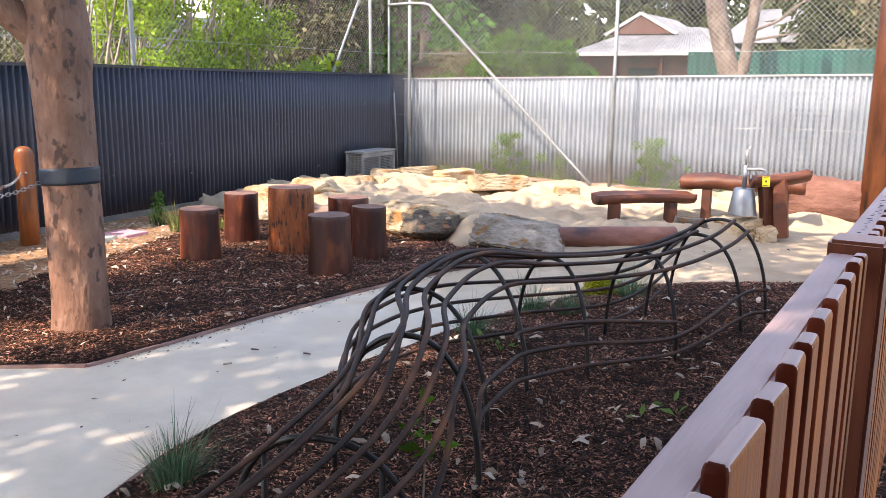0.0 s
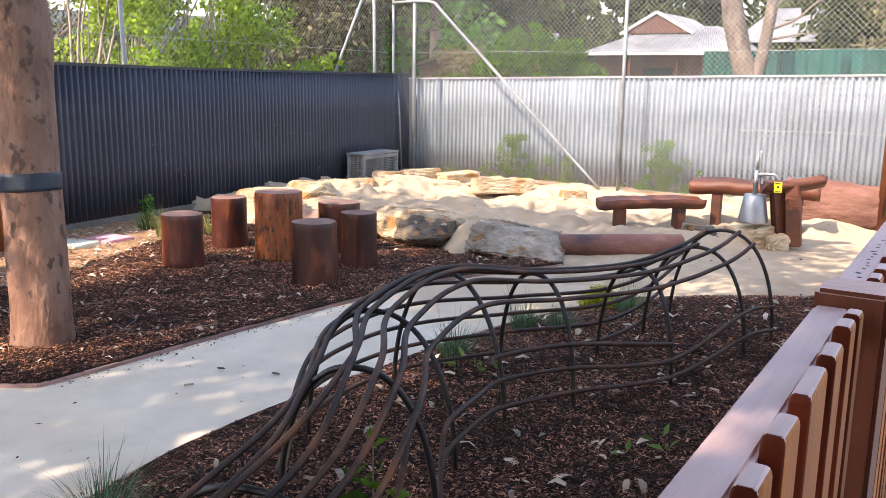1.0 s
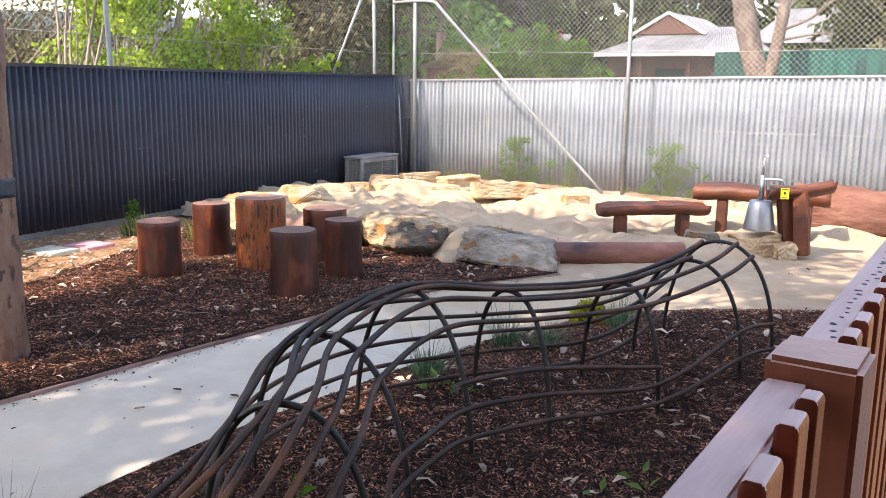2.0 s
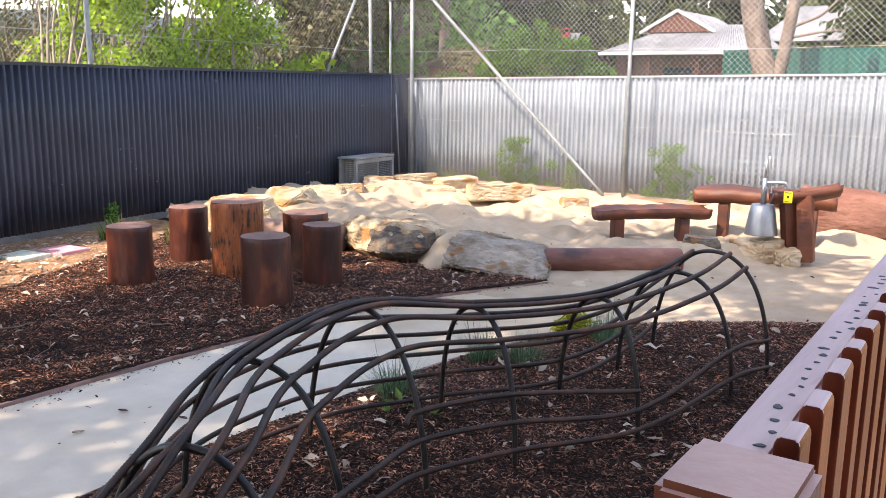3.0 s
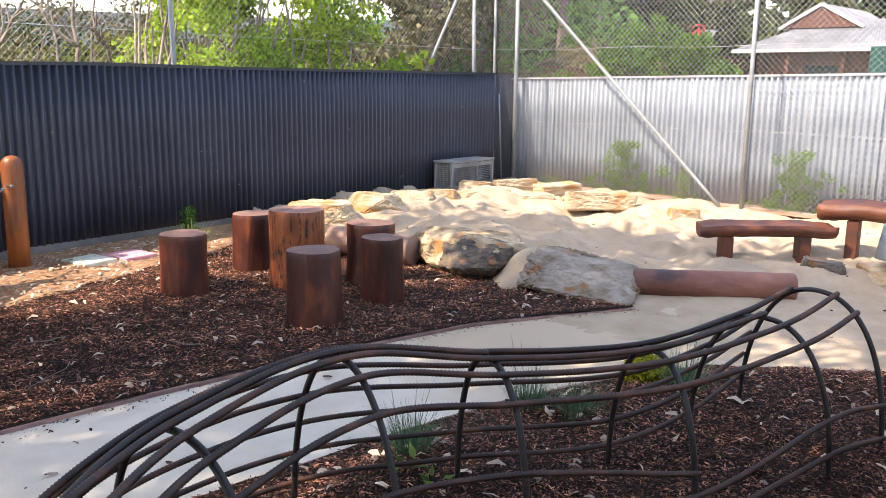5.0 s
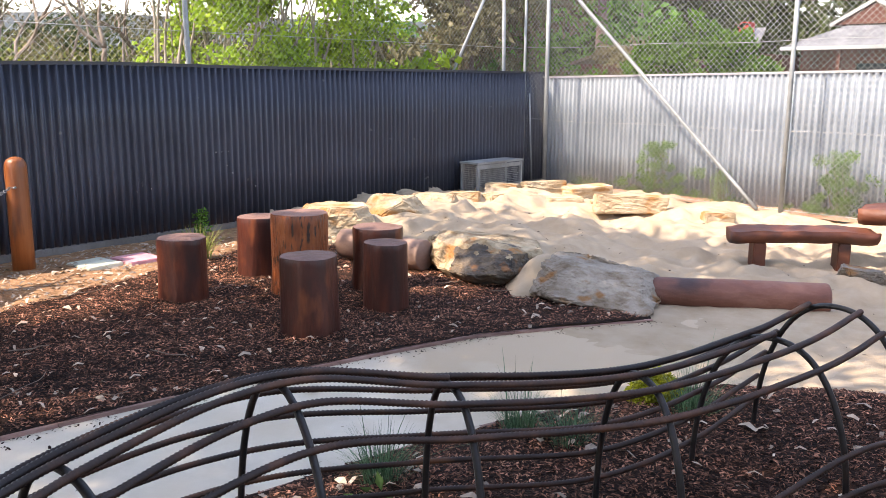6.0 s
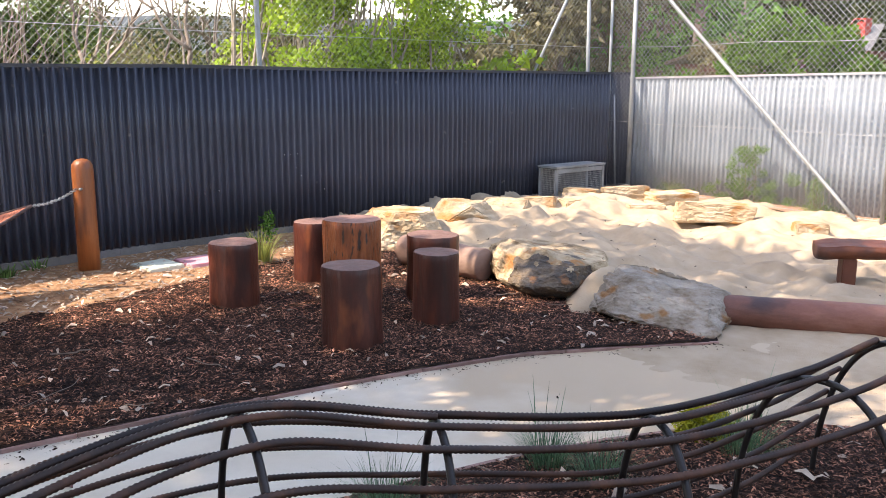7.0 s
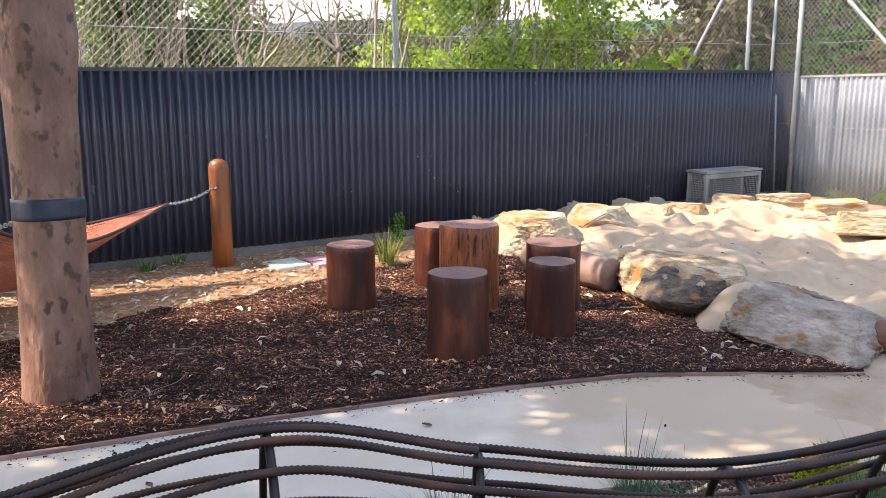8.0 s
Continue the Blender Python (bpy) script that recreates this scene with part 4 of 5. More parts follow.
def facet_rock(rings, material, label, fold=.03, zone=None, seed=0.0):
    """A broken boulder built up from rings of corners, subdivided and weathered."""
    bmv = bmesh.new()
    R = [[bmv.verts.new(p) for p in ring] for ring in rings]
    n = len(R[0])
    for p, q in zip(R, R[1:]):
        for k in range(n):
            bmv.faces.new((p[k], p[(k + 1) % n], q[(k + 1) % n], q[k]))
    bmv.faces.new(R[-1])
    bmv.faces.new(R[0][::-1])
    bmesh.ops.bevel(bmv, geom=list(bmv.edges), offset=.008, segments=2, affect="EDGES")
    weather(bmv, .022, fold, seed, (.30, -.10, .95))
    ob = part("boulder", bmv, material)
    if zone:
        ob.data.materials.append(zone[0])
        # faces inside the zone, with a ragged border, take the second stone
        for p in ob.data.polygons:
            if zone[1](p.center) + .10 * noise.noise(p.center * 9) > 0:
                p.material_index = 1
    return tagged(ob, label, "rock", "sandstone boulders round the sandpit")


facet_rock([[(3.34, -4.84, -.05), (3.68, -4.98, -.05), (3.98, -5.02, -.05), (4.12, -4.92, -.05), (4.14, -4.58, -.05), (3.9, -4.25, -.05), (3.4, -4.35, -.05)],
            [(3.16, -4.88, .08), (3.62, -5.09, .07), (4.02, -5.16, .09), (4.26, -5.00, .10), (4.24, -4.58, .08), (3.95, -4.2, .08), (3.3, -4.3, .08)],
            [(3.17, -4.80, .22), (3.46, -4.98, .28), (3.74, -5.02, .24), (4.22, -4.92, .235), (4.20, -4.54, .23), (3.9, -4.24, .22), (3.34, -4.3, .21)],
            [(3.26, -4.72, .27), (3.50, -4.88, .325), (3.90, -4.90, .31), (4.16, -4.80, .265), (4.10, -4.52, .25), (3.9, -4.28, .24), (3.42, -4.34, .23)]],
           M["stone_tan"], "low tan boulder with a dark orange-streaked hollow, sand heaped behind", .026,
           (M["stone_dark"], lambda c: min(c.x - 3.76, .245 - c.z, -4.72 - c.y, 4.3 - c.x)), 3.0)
# slanting angular boulder at the corner of the path
facet_rock([[(4.50, -4.92, -.05), (4.84, -4.95, -.05), (5.32, -4.86, -.05), (5.20, -4.42, -.05), (4.60, -4.42, -.05)],
            [(4.40, -5.00, .0), (4.80, -5.15, .06), (5.40, -4.90, -.01), (5.28, -4.42, .05), (4.54, -4.42, .05)],
            [(4.40, -4.79, .195), (4.70, -4.97, .19), (5.25, -4.71, .14), (5.18, -4.42, .16), (4.50, -4.50, .21)],
            [(4.43, -4.66, .262), (4.66, -4.80, .230), (5.15, -4.57, .195), (5.06, -4.42, .185), (4.50, -4.52, .262)]],
           M["stone_grey"], "angular grey and orange banded boulder leaning by the path", .034, None, 8.0)


def log(name, a, b, r, material, label, seed=1, flat=0.0):
    """A lying log with slightly uneven sides; flat cuts its top at that share of the radius."""
    root = thing(name, label, "log")
    a, b = Vector(a), Vector(b)
    bmv = bmesh.new()
    tube(bmv, [a.lerp(b, t) for t in [0, .012, .03] + steps(.08, .92, 22) + [.97, .988, 1]],
         lambda t, ang: (r if .01 < t < .99 else r * .93) * (1 + .05 * math.sin(ang * 2 + seed) + (.04 if r < .2 else .26) * noise.noise(Vector((t * (5 if r < .2 else 7), math.cos(ang) * 1.5, math.sin(ang) * 1.5 + seed)))), 22)
    if flat:
        top = max(a.z, b.z) + r * flat
        for v in bmv.verts:
            if v.co.z > top:
                v.co.z = top + .006 * noise.noise(v.co * 9)
    part("trunk", bmv, material, root, "", True)
    return root


log("sandpit_log", (5.16, -4.47, .055), (6.10, -3.74, .055), .118, M["log_front"], "long red-brown log edging the sandpit beside the path", 2)
log("sandpit_log", (2.55, -5.22, .13), (3.42, -5.06, .13), .125, M["log_pale"], "faded pinkish log lying behind the stump seats", 4)
log("clay_log", (6.45, -.98, .18), (8.6, -.75, .18), .30, M["log_clay"], "large weathered red log lying before the back fence", 5)


def bench(name, a, b, top, thick, depth, legs, label, foot):
    root = thing(name, label, "bench")
    a, b = Vector((*a, 0)), Vector((*b, 0))
    d = (b - a).normalized()
    nrm = Vector((-d.y, d.x, 0))
    bmv = bmesh.new()
    rings = []
    n = 26
    for k in range(n + 1):
        t = k / n
        c = a.lerp(b, t)
        end = 1 - .06 * max(0, (abs(t - .5) - .47) / .03)
        wav = .016 * noise.noise(Vector((t * 5, top * 9, 1.5)))
        chip = .14 * noise.noise(Vector((t * 9, 3.3, top)))
        prof = [(-.5, 0), (-.46, -.55), (-.30, -.92), (0, -1.0), (.30, -.92), (.46, -.55), (.5, .02), (.43, .14 + chip), (.2, .02 + wav * 3), (-.2, -.06 + wav * 3), (-.42, -.02 - chip)]
        rings.append([bmv.verts.new(c + nrm * (u * depth * end + .012 * noise.noise(Vector((t * 7, u * 3, top)))) + Vector((0, 0, top + w * thick * end + wav + .015 * math.sin(t * 3.0)))) for u, w in prof])
    m = len(rings[0])
    for p, q in zip(rings, rings[1:]):
        for k in range(m):
            bmv.faces.new((p[k], p[(k + 1) % m], q[(k + 1) % m], q[k]))
    bmv.faces.new(rings[0][::-1])
    bmv.faces.new(rings[-1])
    bmesh.ops.recalc_face_normals(bmv, faces=bmv.faces)
    part("seat", bmv, M["log_red"], root, "half log with a flat top", True)
    for t in legs:
        c = a.lerp(b, t)
        bmv = bmesh.new()
        turn = Matrix.Translation(c) @ Matrix.Rotation(math.atan2(d.y, d.x), 4, "Z")
        box(bmv, -.052, .052, -.07, .07, foot - .12, top - thick * .86, .008, turn)
        part("leg", bmv, M["log_red"], root)
    return root


bench("log_bench", (4.98, -3.06), (5.83, -2.24), .325, .115, .24, (.20, .78), "low half-log bench standing in the sand", .02)
bench("log_bench", (5.66, -2.12), (6.98, -1.92), .50, .15, .26, (.22, .84), "higher half-log bench reaching to the water pump", .02)

# pump: flat stones, timber post with a trough, steel cone and lever
rock("boulder", (6.50, -2.90, .10), (.50, .40, .13), 20, 31, M["stone"], "flat tan stone slab under the water pump, half buried in sand", 5)
rock("boulder", (6.02, -3.02, .05), (.36, .26, .17), -20, 33, M["stone_grey"], "small blue-grey stone sunk in sand before the pump", 4)
rock("boulder", (6.80, -2.96, .03), (.22, .22, .15), 50, 32, M["stone"], "tan stone block beside the pump slab", 5)
pump = thing("water_pump", "hand water pump with a steel cone and red timber post", "pump")
bmv = bmesh.new()
rings = tube(bmv, [(6.555, -2.97, .235), (6.555, -2.97, .245), (6.555, -2.97, .40), (6.555, -2.97, .500), (6.555, -2.97, .505)], lambda t, a: (.143, .143, .117, .100, .092)[round(t * 4)], 24)
part("cone", bmv, M["steel"], pump, "brushed steel cone", True)
pipe("shaft", [(6.555, -2.97, .51), (6.555, -2.97, .74)], .024, M["steel"], pump)
pipe("piston", [(6.555, -2.97, .74), (6.56, -2.97, .90)], .010, M["steel"], pump)
pipe("lever", smooth_path([(6.58, -2.96, .93), (6.585, -2.96, .80), (6.60, -2.95, .66), (6.61, -2.95, .60)], 5), .014, M["steel"], pump)
pipe("spout", smooth_path([(6.57, -2.97, .70), (6.66, -2.96, .705), (6.73, -2.96, .70), (6.755, -2.96, .66)], 5), .014, M["steel"], pump)
for dx in (-.05, .085):
    beam("trough_post", (6.86 + dx, -2.86 - dx * .5, .02), (6.80 + dx, -2.90, .62), .09, .13, M["log_red"], pump, .008)
bmv = bmesh.new()
rings = []
for t in steps(0, 1, 14):
    c = Vector((6.62 + .52 * t, -2.98 + .24 * t, .60 + .085 * t * t))
    w, h = .13 - .05 * t, .085
    rings.append([bmv.verts.new(c + Vector((-.42 * u * w, .9 * u * w, z * h))) for u, z in ((-1, .35), (-.8, -.4), (0, -1), (.8, -.4), (1, .35), (.72, .3), (0, -.4), (-.72, .3))])
for p, q in zip(rings, rings[1:]):
    for k in range(8):
        bmv.faces.new((p[k], p[(k + 1) % 8], q[(k + 1) % 8], q[k]))
bmv.faces.new(rings[0][::-1])
bmv.faces.new(rings[-1])
bmesh.ops.recalc_face_normals(bmv, faces=bmv.faces)
part("trough", bmv, M["log_red"], pump, "hollowed timber trough", True)
tag = thing("warning_tag", "yellow plastic tag with black print on the pump", "tag")
TM = Matrix.Translation((6.79, -3.10, .60)) @ pose(0, 0, 0, -8, 0, 22)
bmv = bmesh.new()
box(bmv, -.036, .036, -.003, .003, -.050, .050, .002, TM)
plate = part("plate", bmv, M["tag"], tag)
for z0, z1, w in ((.034, .043, .028), (-.008, .014, .009), (-.040, -.035, .024)):
    bmv = bmesh.new()
    box(bmv, -w, w, -.0055, -.0035, z0, z1, 0, TM)
    part("print_bar", bmv, M["black"], plate)

# wire cage in the corner
cage = thing("wire_cage", "grey metal box with wire-mesh sides against the dark fence", "cage")
CM = Matrix.Translation((.68, -1.66, 0)) @ Matrix.Rotation(math.atan2(.94, -.07), 4, "Z")
CW, CD, CH = .94, .30, .475
for nm, b in (("top", (-.01, CW + .01, -.01, CD + .01, CH - .020, CH)), ("back_panel", (.02, CW - .02, CD - .02, CD, -.02, CH - .04)), ("base", (0, CW, 0, CD, -.03, .02))):
    bmv = bmesh.new()
    box(bmv, *b, .003, CM)
    part(nm, bmv, M["galv"] if nm == "top" else M["cage_panel"], cage)
for x, y in ((0, 0), (CW - .035, 0), (0, CD - .03), (CW - .035, CD - .03)):
    bmv = bmesh.new()
    box(bmv, x, x + .035, y, y + .03, -.03, CH - .036, .002, CM)
    part("corner_post", bmv, M["galv"], cage)
bmv = bmesh.new()
box(bmv, .036, CW - .036, .002, .02, CH - .085, CH - .037, .002, CM)
part("front_rail", bmv, M["galv"], cage)


def grid_mesh(name, p, u, v, nu, nv, r, parent):
    bmv = bmesh.new()
    p, u, v = Vector(p), Vector(u), Vector(v)
    for i in range(nu + 1):
        a = p + u * i / nu
        tube(bmv, [CM @ a, CM @ (a + v)], r, 4, False)
    for j in range(nv + 1):
        a = p + v * j / nv
        tube(bmv, [CM @ a, CM @ (a + u)], r, 4, False)
    return part(name, bmv, M["wire"], parent)


grid_mesh("front_mesh", (.036, .008, .02), (CW - .072, 0, 0), (0, 0, CH - .105), 34, 15, .0022, cage)
grid_mesh("side_mesh", (.008, .03, .02), (0, CD - .06, 0), (0, 0, CH - .06), 10, 15, .0022, cage)

# pavers by the fence
for loc, rz, mm, lab in (((1.49, -6.97, .012), 8, "paver_grey", "pale square paver set loosely in mulch"), ((1.53, -6.63, .016), 4, "paver_pink", "pink square paver set loosely in mulch")):
    bmv = bmesh.new()
    box(bmv, -.18, .18, -.15, .15, -.02, .024, .006, pose(*loc, 1, -1, rz))
    tagged(part("paver", bmv, M[mm]), lab, "paver")

# ---- woven steel-bar tunnel in the garden bed ----
HOOPS = [  # left foot, right foot, height, squareness
    (6.82, -6.20, 7.49, -6.30, .655, .90),
    (6.83, -6.72, 7.44, -6.76, .622, .87),
    (6.76, -7.25, 7.27, -7.51, .600, .88),
    (6.43, -7.78, 6.98, -8.05, .614, .86),
    (6.13, -8.32, 6.83, -8.44, .678, .97),
    (6.20, -9.03, 6.90, -8.96, .640, .90),
    (6.58, -9.60, 7.12, -9.42, .610, .87),
    (6.55, -10.10, 7.18, -9.92, .42, .85),
    (6.35, -10.75, 7.02, -10.72, .10, .85),
]


def on_hoop(i, s):
    lx, ly, rx, ry, h, e = HOOPS[i]
    c = math.cos(math.pi * (1 - s))
    a = (1 + math.copysign(abs(c) ** e, c)) / 2
    return Vector((lx + (rx - lx) * a, ly + (ry - ly) * a, h * abs(math.sin(math.pi * s)) ** e))


tunnel = thing("rebar_tunnel", "low woven tunnel of rusty ribbed steel bars in mulch", "sculpture")
for i in range(7):
    bmv = bmesh.new()
    pts = [on_hoop(i, s) for s in steps(0, 1, 44)]
    pts = [pts[0] - Vector((0, 0, .1))] + pts + [pts[-1] - Vector((0, 0, .1))]
    tube(bmv, pts, .0115, 8)
    part("hoop", bmv, M["hoop"], tunnel, "", True)
bmv = bmesh.new()
tube(bmv, [on_hoop(7, s) - Vector((0, 0, .03)) for s in steps(.12, .93, 30)], .0125, 8)
part("hoop", bmv, M["hoop"], tunnel, "", True)
for s in (.3, .7):
    p = on_hoop(7, s)
    bmv = bmesh.new()
    tube(bmv, [p - Vector((0, 0, .03)), Vector((p.x, p.y, -.1))], .011, 8)
    part("prop", bmv, M["hoop"], tunnel, "", True)


def bar(rows, r=.0098, end=None, start=None):
    """One ribbed bar through points of the hoops: rows of (hoop, share of its arc)."""
    pts = [on_hoop(i, s) + (on_hoop(i, s) - on_hoop(i, .5) + Vector((0, 0, .3))).normalized() * .018 for i, s in rows]
    if start:
        pts = [Vector(start)] + pts
    if end:
        pts = pts + [Vector(p) for p in end]
    path = even_path(smooth_path(pts, 24), .0068)
    path = [p + Vector((.002 * noise.noise(p * 5), .002 * noise.noise(p * 5 + Vector((9, 0, 0))), .003 * noise.noise(p * 4 + Vector((0, 7, 0))))) for p in path]
    n = len(path) - 1
    bmv = bmesh.new()
    tube(bmv, path, lambda t, a: r * (1.17 if round(t * n) % 2 else .90), 8)
    return part("bar", bmv, M["rebar"], tunnel, "", True)


LEFT = [.055, .11, .17, .235, .31, .385]
for k, s in enumerate(LEFT):
    tail = .14 + .07 * k
    first = 0 if k < 5 else 1
    rows = [(i, s + (.02 if i == 0 else 0)) for i in range(first, 6)]
    if k >= 4:
        rows += [(6, s * .55 + .12), (7, tail), (8, tail)]
        bar(rows)
    else:
        bar(rows + [(6, .05 + .045 * k)])
for s, near, first in ((.43, .58, 0), (.47, .50, 3), (.52, .64, 1), (.60, .70, 0), (.69, .79, 0)):
    rows = [(i, s + (.03 * (i - 3) / 3 if i < 6 else 0)) for i in range(first, 6)] + [(6, s * .6 + near * .4), (7, near), (8, near)]
    bar(rows, .0106)
bar([(7, .90), (8, .88)], .0106, start=(7.01, -9.39, .488))
bar([(2, .872), (3, .835), (4, .828)], end=[(6.82, -8.56, .345)])
bar([(0, .895), (1, .865), (2, .912), (3, .895), (4, .88)], end=[(6.90, -8.80, .30), (6.945, -9.08, .30), (6.985, -9.19, .235), (7.05, -9.30, .12), (7.16, -9.46, -.03)])
bar([(0, .96), (1, .935), (2, .955), (3, .950), (4, .937)], end=[(6.90, -8.76, .195), (6.945, -9.08, .185), (6.995, -9.22, .13), (7.06, -9.32, .06), (7.14, -9.45, -.03)])

# ---- plants ----


def blades(name, x, y, n, length, spread, material, label, category, width=.0042, seed=1, group="", z=0.0, stalks=0, tall=.45):
    rg = random.Random(seed)
    va, fa = [], []
    for k in range(n + stalks):
        a = rg.uniform(0, 2 * math.pi)
        L = length * rg.uniform(.45, 1.05)
        out = spread * rg.uniform(.25, 1.0)
        if k >= n:
            L, out = tall * rg.uniform(.6, 1.0), .9 * rg.uniform(.1, 1.0)
        b = Vector((x + .12 * spread * math.cos(a) * rg.random(), y + .12 * spread * math.sin(a) * rg.random(), z))
        d = Vector((math.cos(a + rg.uniform(-.4, .4)), math.sin(a + rg.uniform(-.4, .4)), 0))
        w = Vector((-d.y, d.x, 0)) * width * rg.uniform(.6, 1.2) * (1.5 if k >= n else 1)
        base = len(va)
        for q in range(6):
            t = q / 5
            p = b + d * (out * L * t ** 1.8) + Vector((0, 0, L * (t - .38 * out * t * t)))
            ww = w * (1 - t ** 2 * .92)
            va += [p - ww * .5, p + ww * .5]
        for q in range(5):
            i = base + q * 2
            fa.append((i, i + 1, i + 3, i + 2))
    ob = pydata(name, va, fa, material)
    return tagged(ob, label, category, group)


GG = "grass tufts in the garden bed"
blades("grass_tuft", 6.12, -9.98, 430, 0.25, .85, M["blade"], "blue-green grass tuft with tall seed stalks by the path", "grass", .0030, stalks=16, tall=0.46, seed=1, group=GG)
blades("grass_tuft", 6.10, -7.70, 360, 0.24, .85, M["blade"], "blue-green grass tuft beside the steel tunnel", "grass", .0030, stalks=13, tall=0.4, seed=2, group=GG)
blades("grass_tuft", 6.13, -6.95, 330, 0.23, .85, M["blade"], "blue-green grass tuft at the path edge", "grass", .0030, stalks=12, tall=0.38, seed=3, group=GG)
blades("grass_tuft", 6.38, -6.92, 300, 0.24, .85, M["blade"], "blue-green grass tuft behind the steel tunnel", "grass", .0030, stalks=10, tall=0.36, seed=4, group=GG)
blades("grass_tuft", 6.55, -6.25, 330, 0.27, .85, M["blade"], "tall thin blue-green grass tuft near the path corner", "grass", .0030, stalks=16, tall=0.46, seed=5, group=GG)
blades("grass_tuft", 8.05, -4.85, 60, .40, .6, M["blade"], "sparse thin grass tuft beside the picket fence", "grass", seed=7, group=GG)
blades("grass_tuft", 7.95, -7.5, 70, .30, .6, M["blade"], "sparse thin grass tuft beside the picket fence", "grass", seed=17, group=GG)
for k, (x, y, n, L, mm) in enumerate(((1.80, -6.18, 80, .34, "blade_yellow"), (1.30, -6.02, 45, .28, "leaf_grey"), (1.18, -8.05, 60, .14, "leaf_grey"), (1.02, -7.80, 40, .13, "leaf_grey"), (1.95, -5.75, 30, .26, "blade_yellow"))):
    blades("strap_plant", x, y, n, L, .8, M[mm], "strappy green and yellow plant beside the dark fence", "plant", .014, 20 + k)


def shrub(name, cs, n, size, material, label, category, seed, stems=(), stem_mat="branch", droop=0.0, shape=.42):
    root = thing(name, label, category)
    if stems:
        for a, b, r0, r1 in stems:
            bmv = bmesh.new()
            limb(bmv, a, b, r0, r1, 8, .07, 4)
            part("stem", bmv, M[stem_mat], root, "", True)
    leaves("foliage", cs, n, size, material, root, "", droop, seed, shape)
    return root


def clumps(x0, x1, y0, y1, z0, z1, n, r0, r1, seed):
    rg = random.Random(seed)
    return [(rg.uniform(x0, x1), rg.uniform(y0, y1), rg.uniform(z0, z1), rg.uniform(r0, r1)) for _ in range(n)]


shrub("leafy_plant", [(.97 + .03 * math.sin(2.4 * k), -5.74 + .03 * math.cos(2.4 * k), .04 + .027 * k, .05) for k in range(9)], 320, .040, M["leaf_dark"], "small upright dark green plant by the dark fence", "plant", 92, [((.97, -5.74, -.02), (.98, -5.74, .27), .006, .003)])

# weeds between the mesh and the sheet fence
for x0, x1, top, n, sd in ((1.70, 2.62, .70, 3000, 1), (4.10, 5.0, .70, 3000, 2), (2.96, 3.24, .40, 480, 3), (.75, 1.3, .12, 320, 4), (5.4, 5.9, .14, 320, 5)):
    rg = random.Random(sd)
    cs, st = [], []
    for k in range(64):
        t = rg.random() ** 1.8
        z = top * t
        x = rg.gauss((x0 + x1) / 2, (x1 - x0) * .33 * (1.05 - .7 * t))
        cs.append((x, rg.uniform(.10, .32), z + .04, rg.uniform(.035, .11)))
        if k % 4 == 0:
            st.append((((x0 + x1) / 2 + rg.uniform(-.1, .1), .2, 0), (x, .2, z + .14), .005, .002))
    shrub("weed_bush", cs, int(n * 3.4), .024, M["leaf_grey"], "straggly grey-green weed growing against the back fence", "weed", 30 + sd, st)

shrub("mound_plant", [(6.30, -6.22, .05, .10), (6.36, -6.18, .07, .09), (6.25, -6.18, .05, .08), (6.31, -6.16, .10, .08)], 2600, .028, M["moss"], "compact yellow-green mounded plant in the bed", "plant", 46)

# seedling and fallen green leaves in the bed
shrub("seedling", [(7.02, -9.66, .42, .05), (7.03, -9.64, .30, .06)], 16, .09, M["leaf_mid"], "small broad-leaved green seedling under the steel bars", "plant", 41, [((7.02, -9.65, 0), (7.03, -9.65, .46), .004, .002)])
shrub("fallen_leaves", [(7.50, -8.36, .05, .09), (7.40, -8.48, .03, .08)], 22, .085, M["leaf_grey"], "pale wilted leaves lying on the mulch", "leaves", 42)
shrub("fallen_leaves", [(6.24, -7.87, .03, .09), (6.37, -7.84, .03, .07)], 26, .085, M["leaf_grey"], "pale wilted leaves heaped beside a grass tuft", "leaves", 44)
blades("strap_plant", 7.72, -9.05, 5, .22, .35, M["blade_yellow"], "single yellowing seedling stalk in mulch", "plant", .014, 43)

# ---- beyond the fences ----
rg = random.Random(77)
green_cs = []
for k in range(170):
    y = rg.uniform(-5.1, -1.9)
    z = rg.uniform(1.5, 3.6)
    green_cs.append((fence_x(y) - rg.uniform(.5, 2.2), y, z, rg.uniform(.14, .30)))
green_st = [((-1.2 + rg.uniform(-.5, .5), y + rg.uniform(-.4, .4), .2), (fence_x(y) - rg.uniform(.5, 1.8), y, rg.uniform(2.0, 3.5)), .028, .007) for y in [rg.uniform(-5.4, -1.9) for _ in range(56)]]
shrub("fig_tree", green_cs, 22000, .062, M["leaf_bright"], "bright green fig-leaved tree behind the dark fence", "tree", 51, green_st, "branch_pale", 0, .8)
shrub("fig_tree", [(fence_x(-1.75) - .4, -1.75 + .3 * k, 1.72 + .05 * k, .16) for k in (-1, 0, 1)], 70, .15, M["leaf_bright"], "low bright green shoots behind the dark fence", "tree", 52, (), "branch", 0, .8)


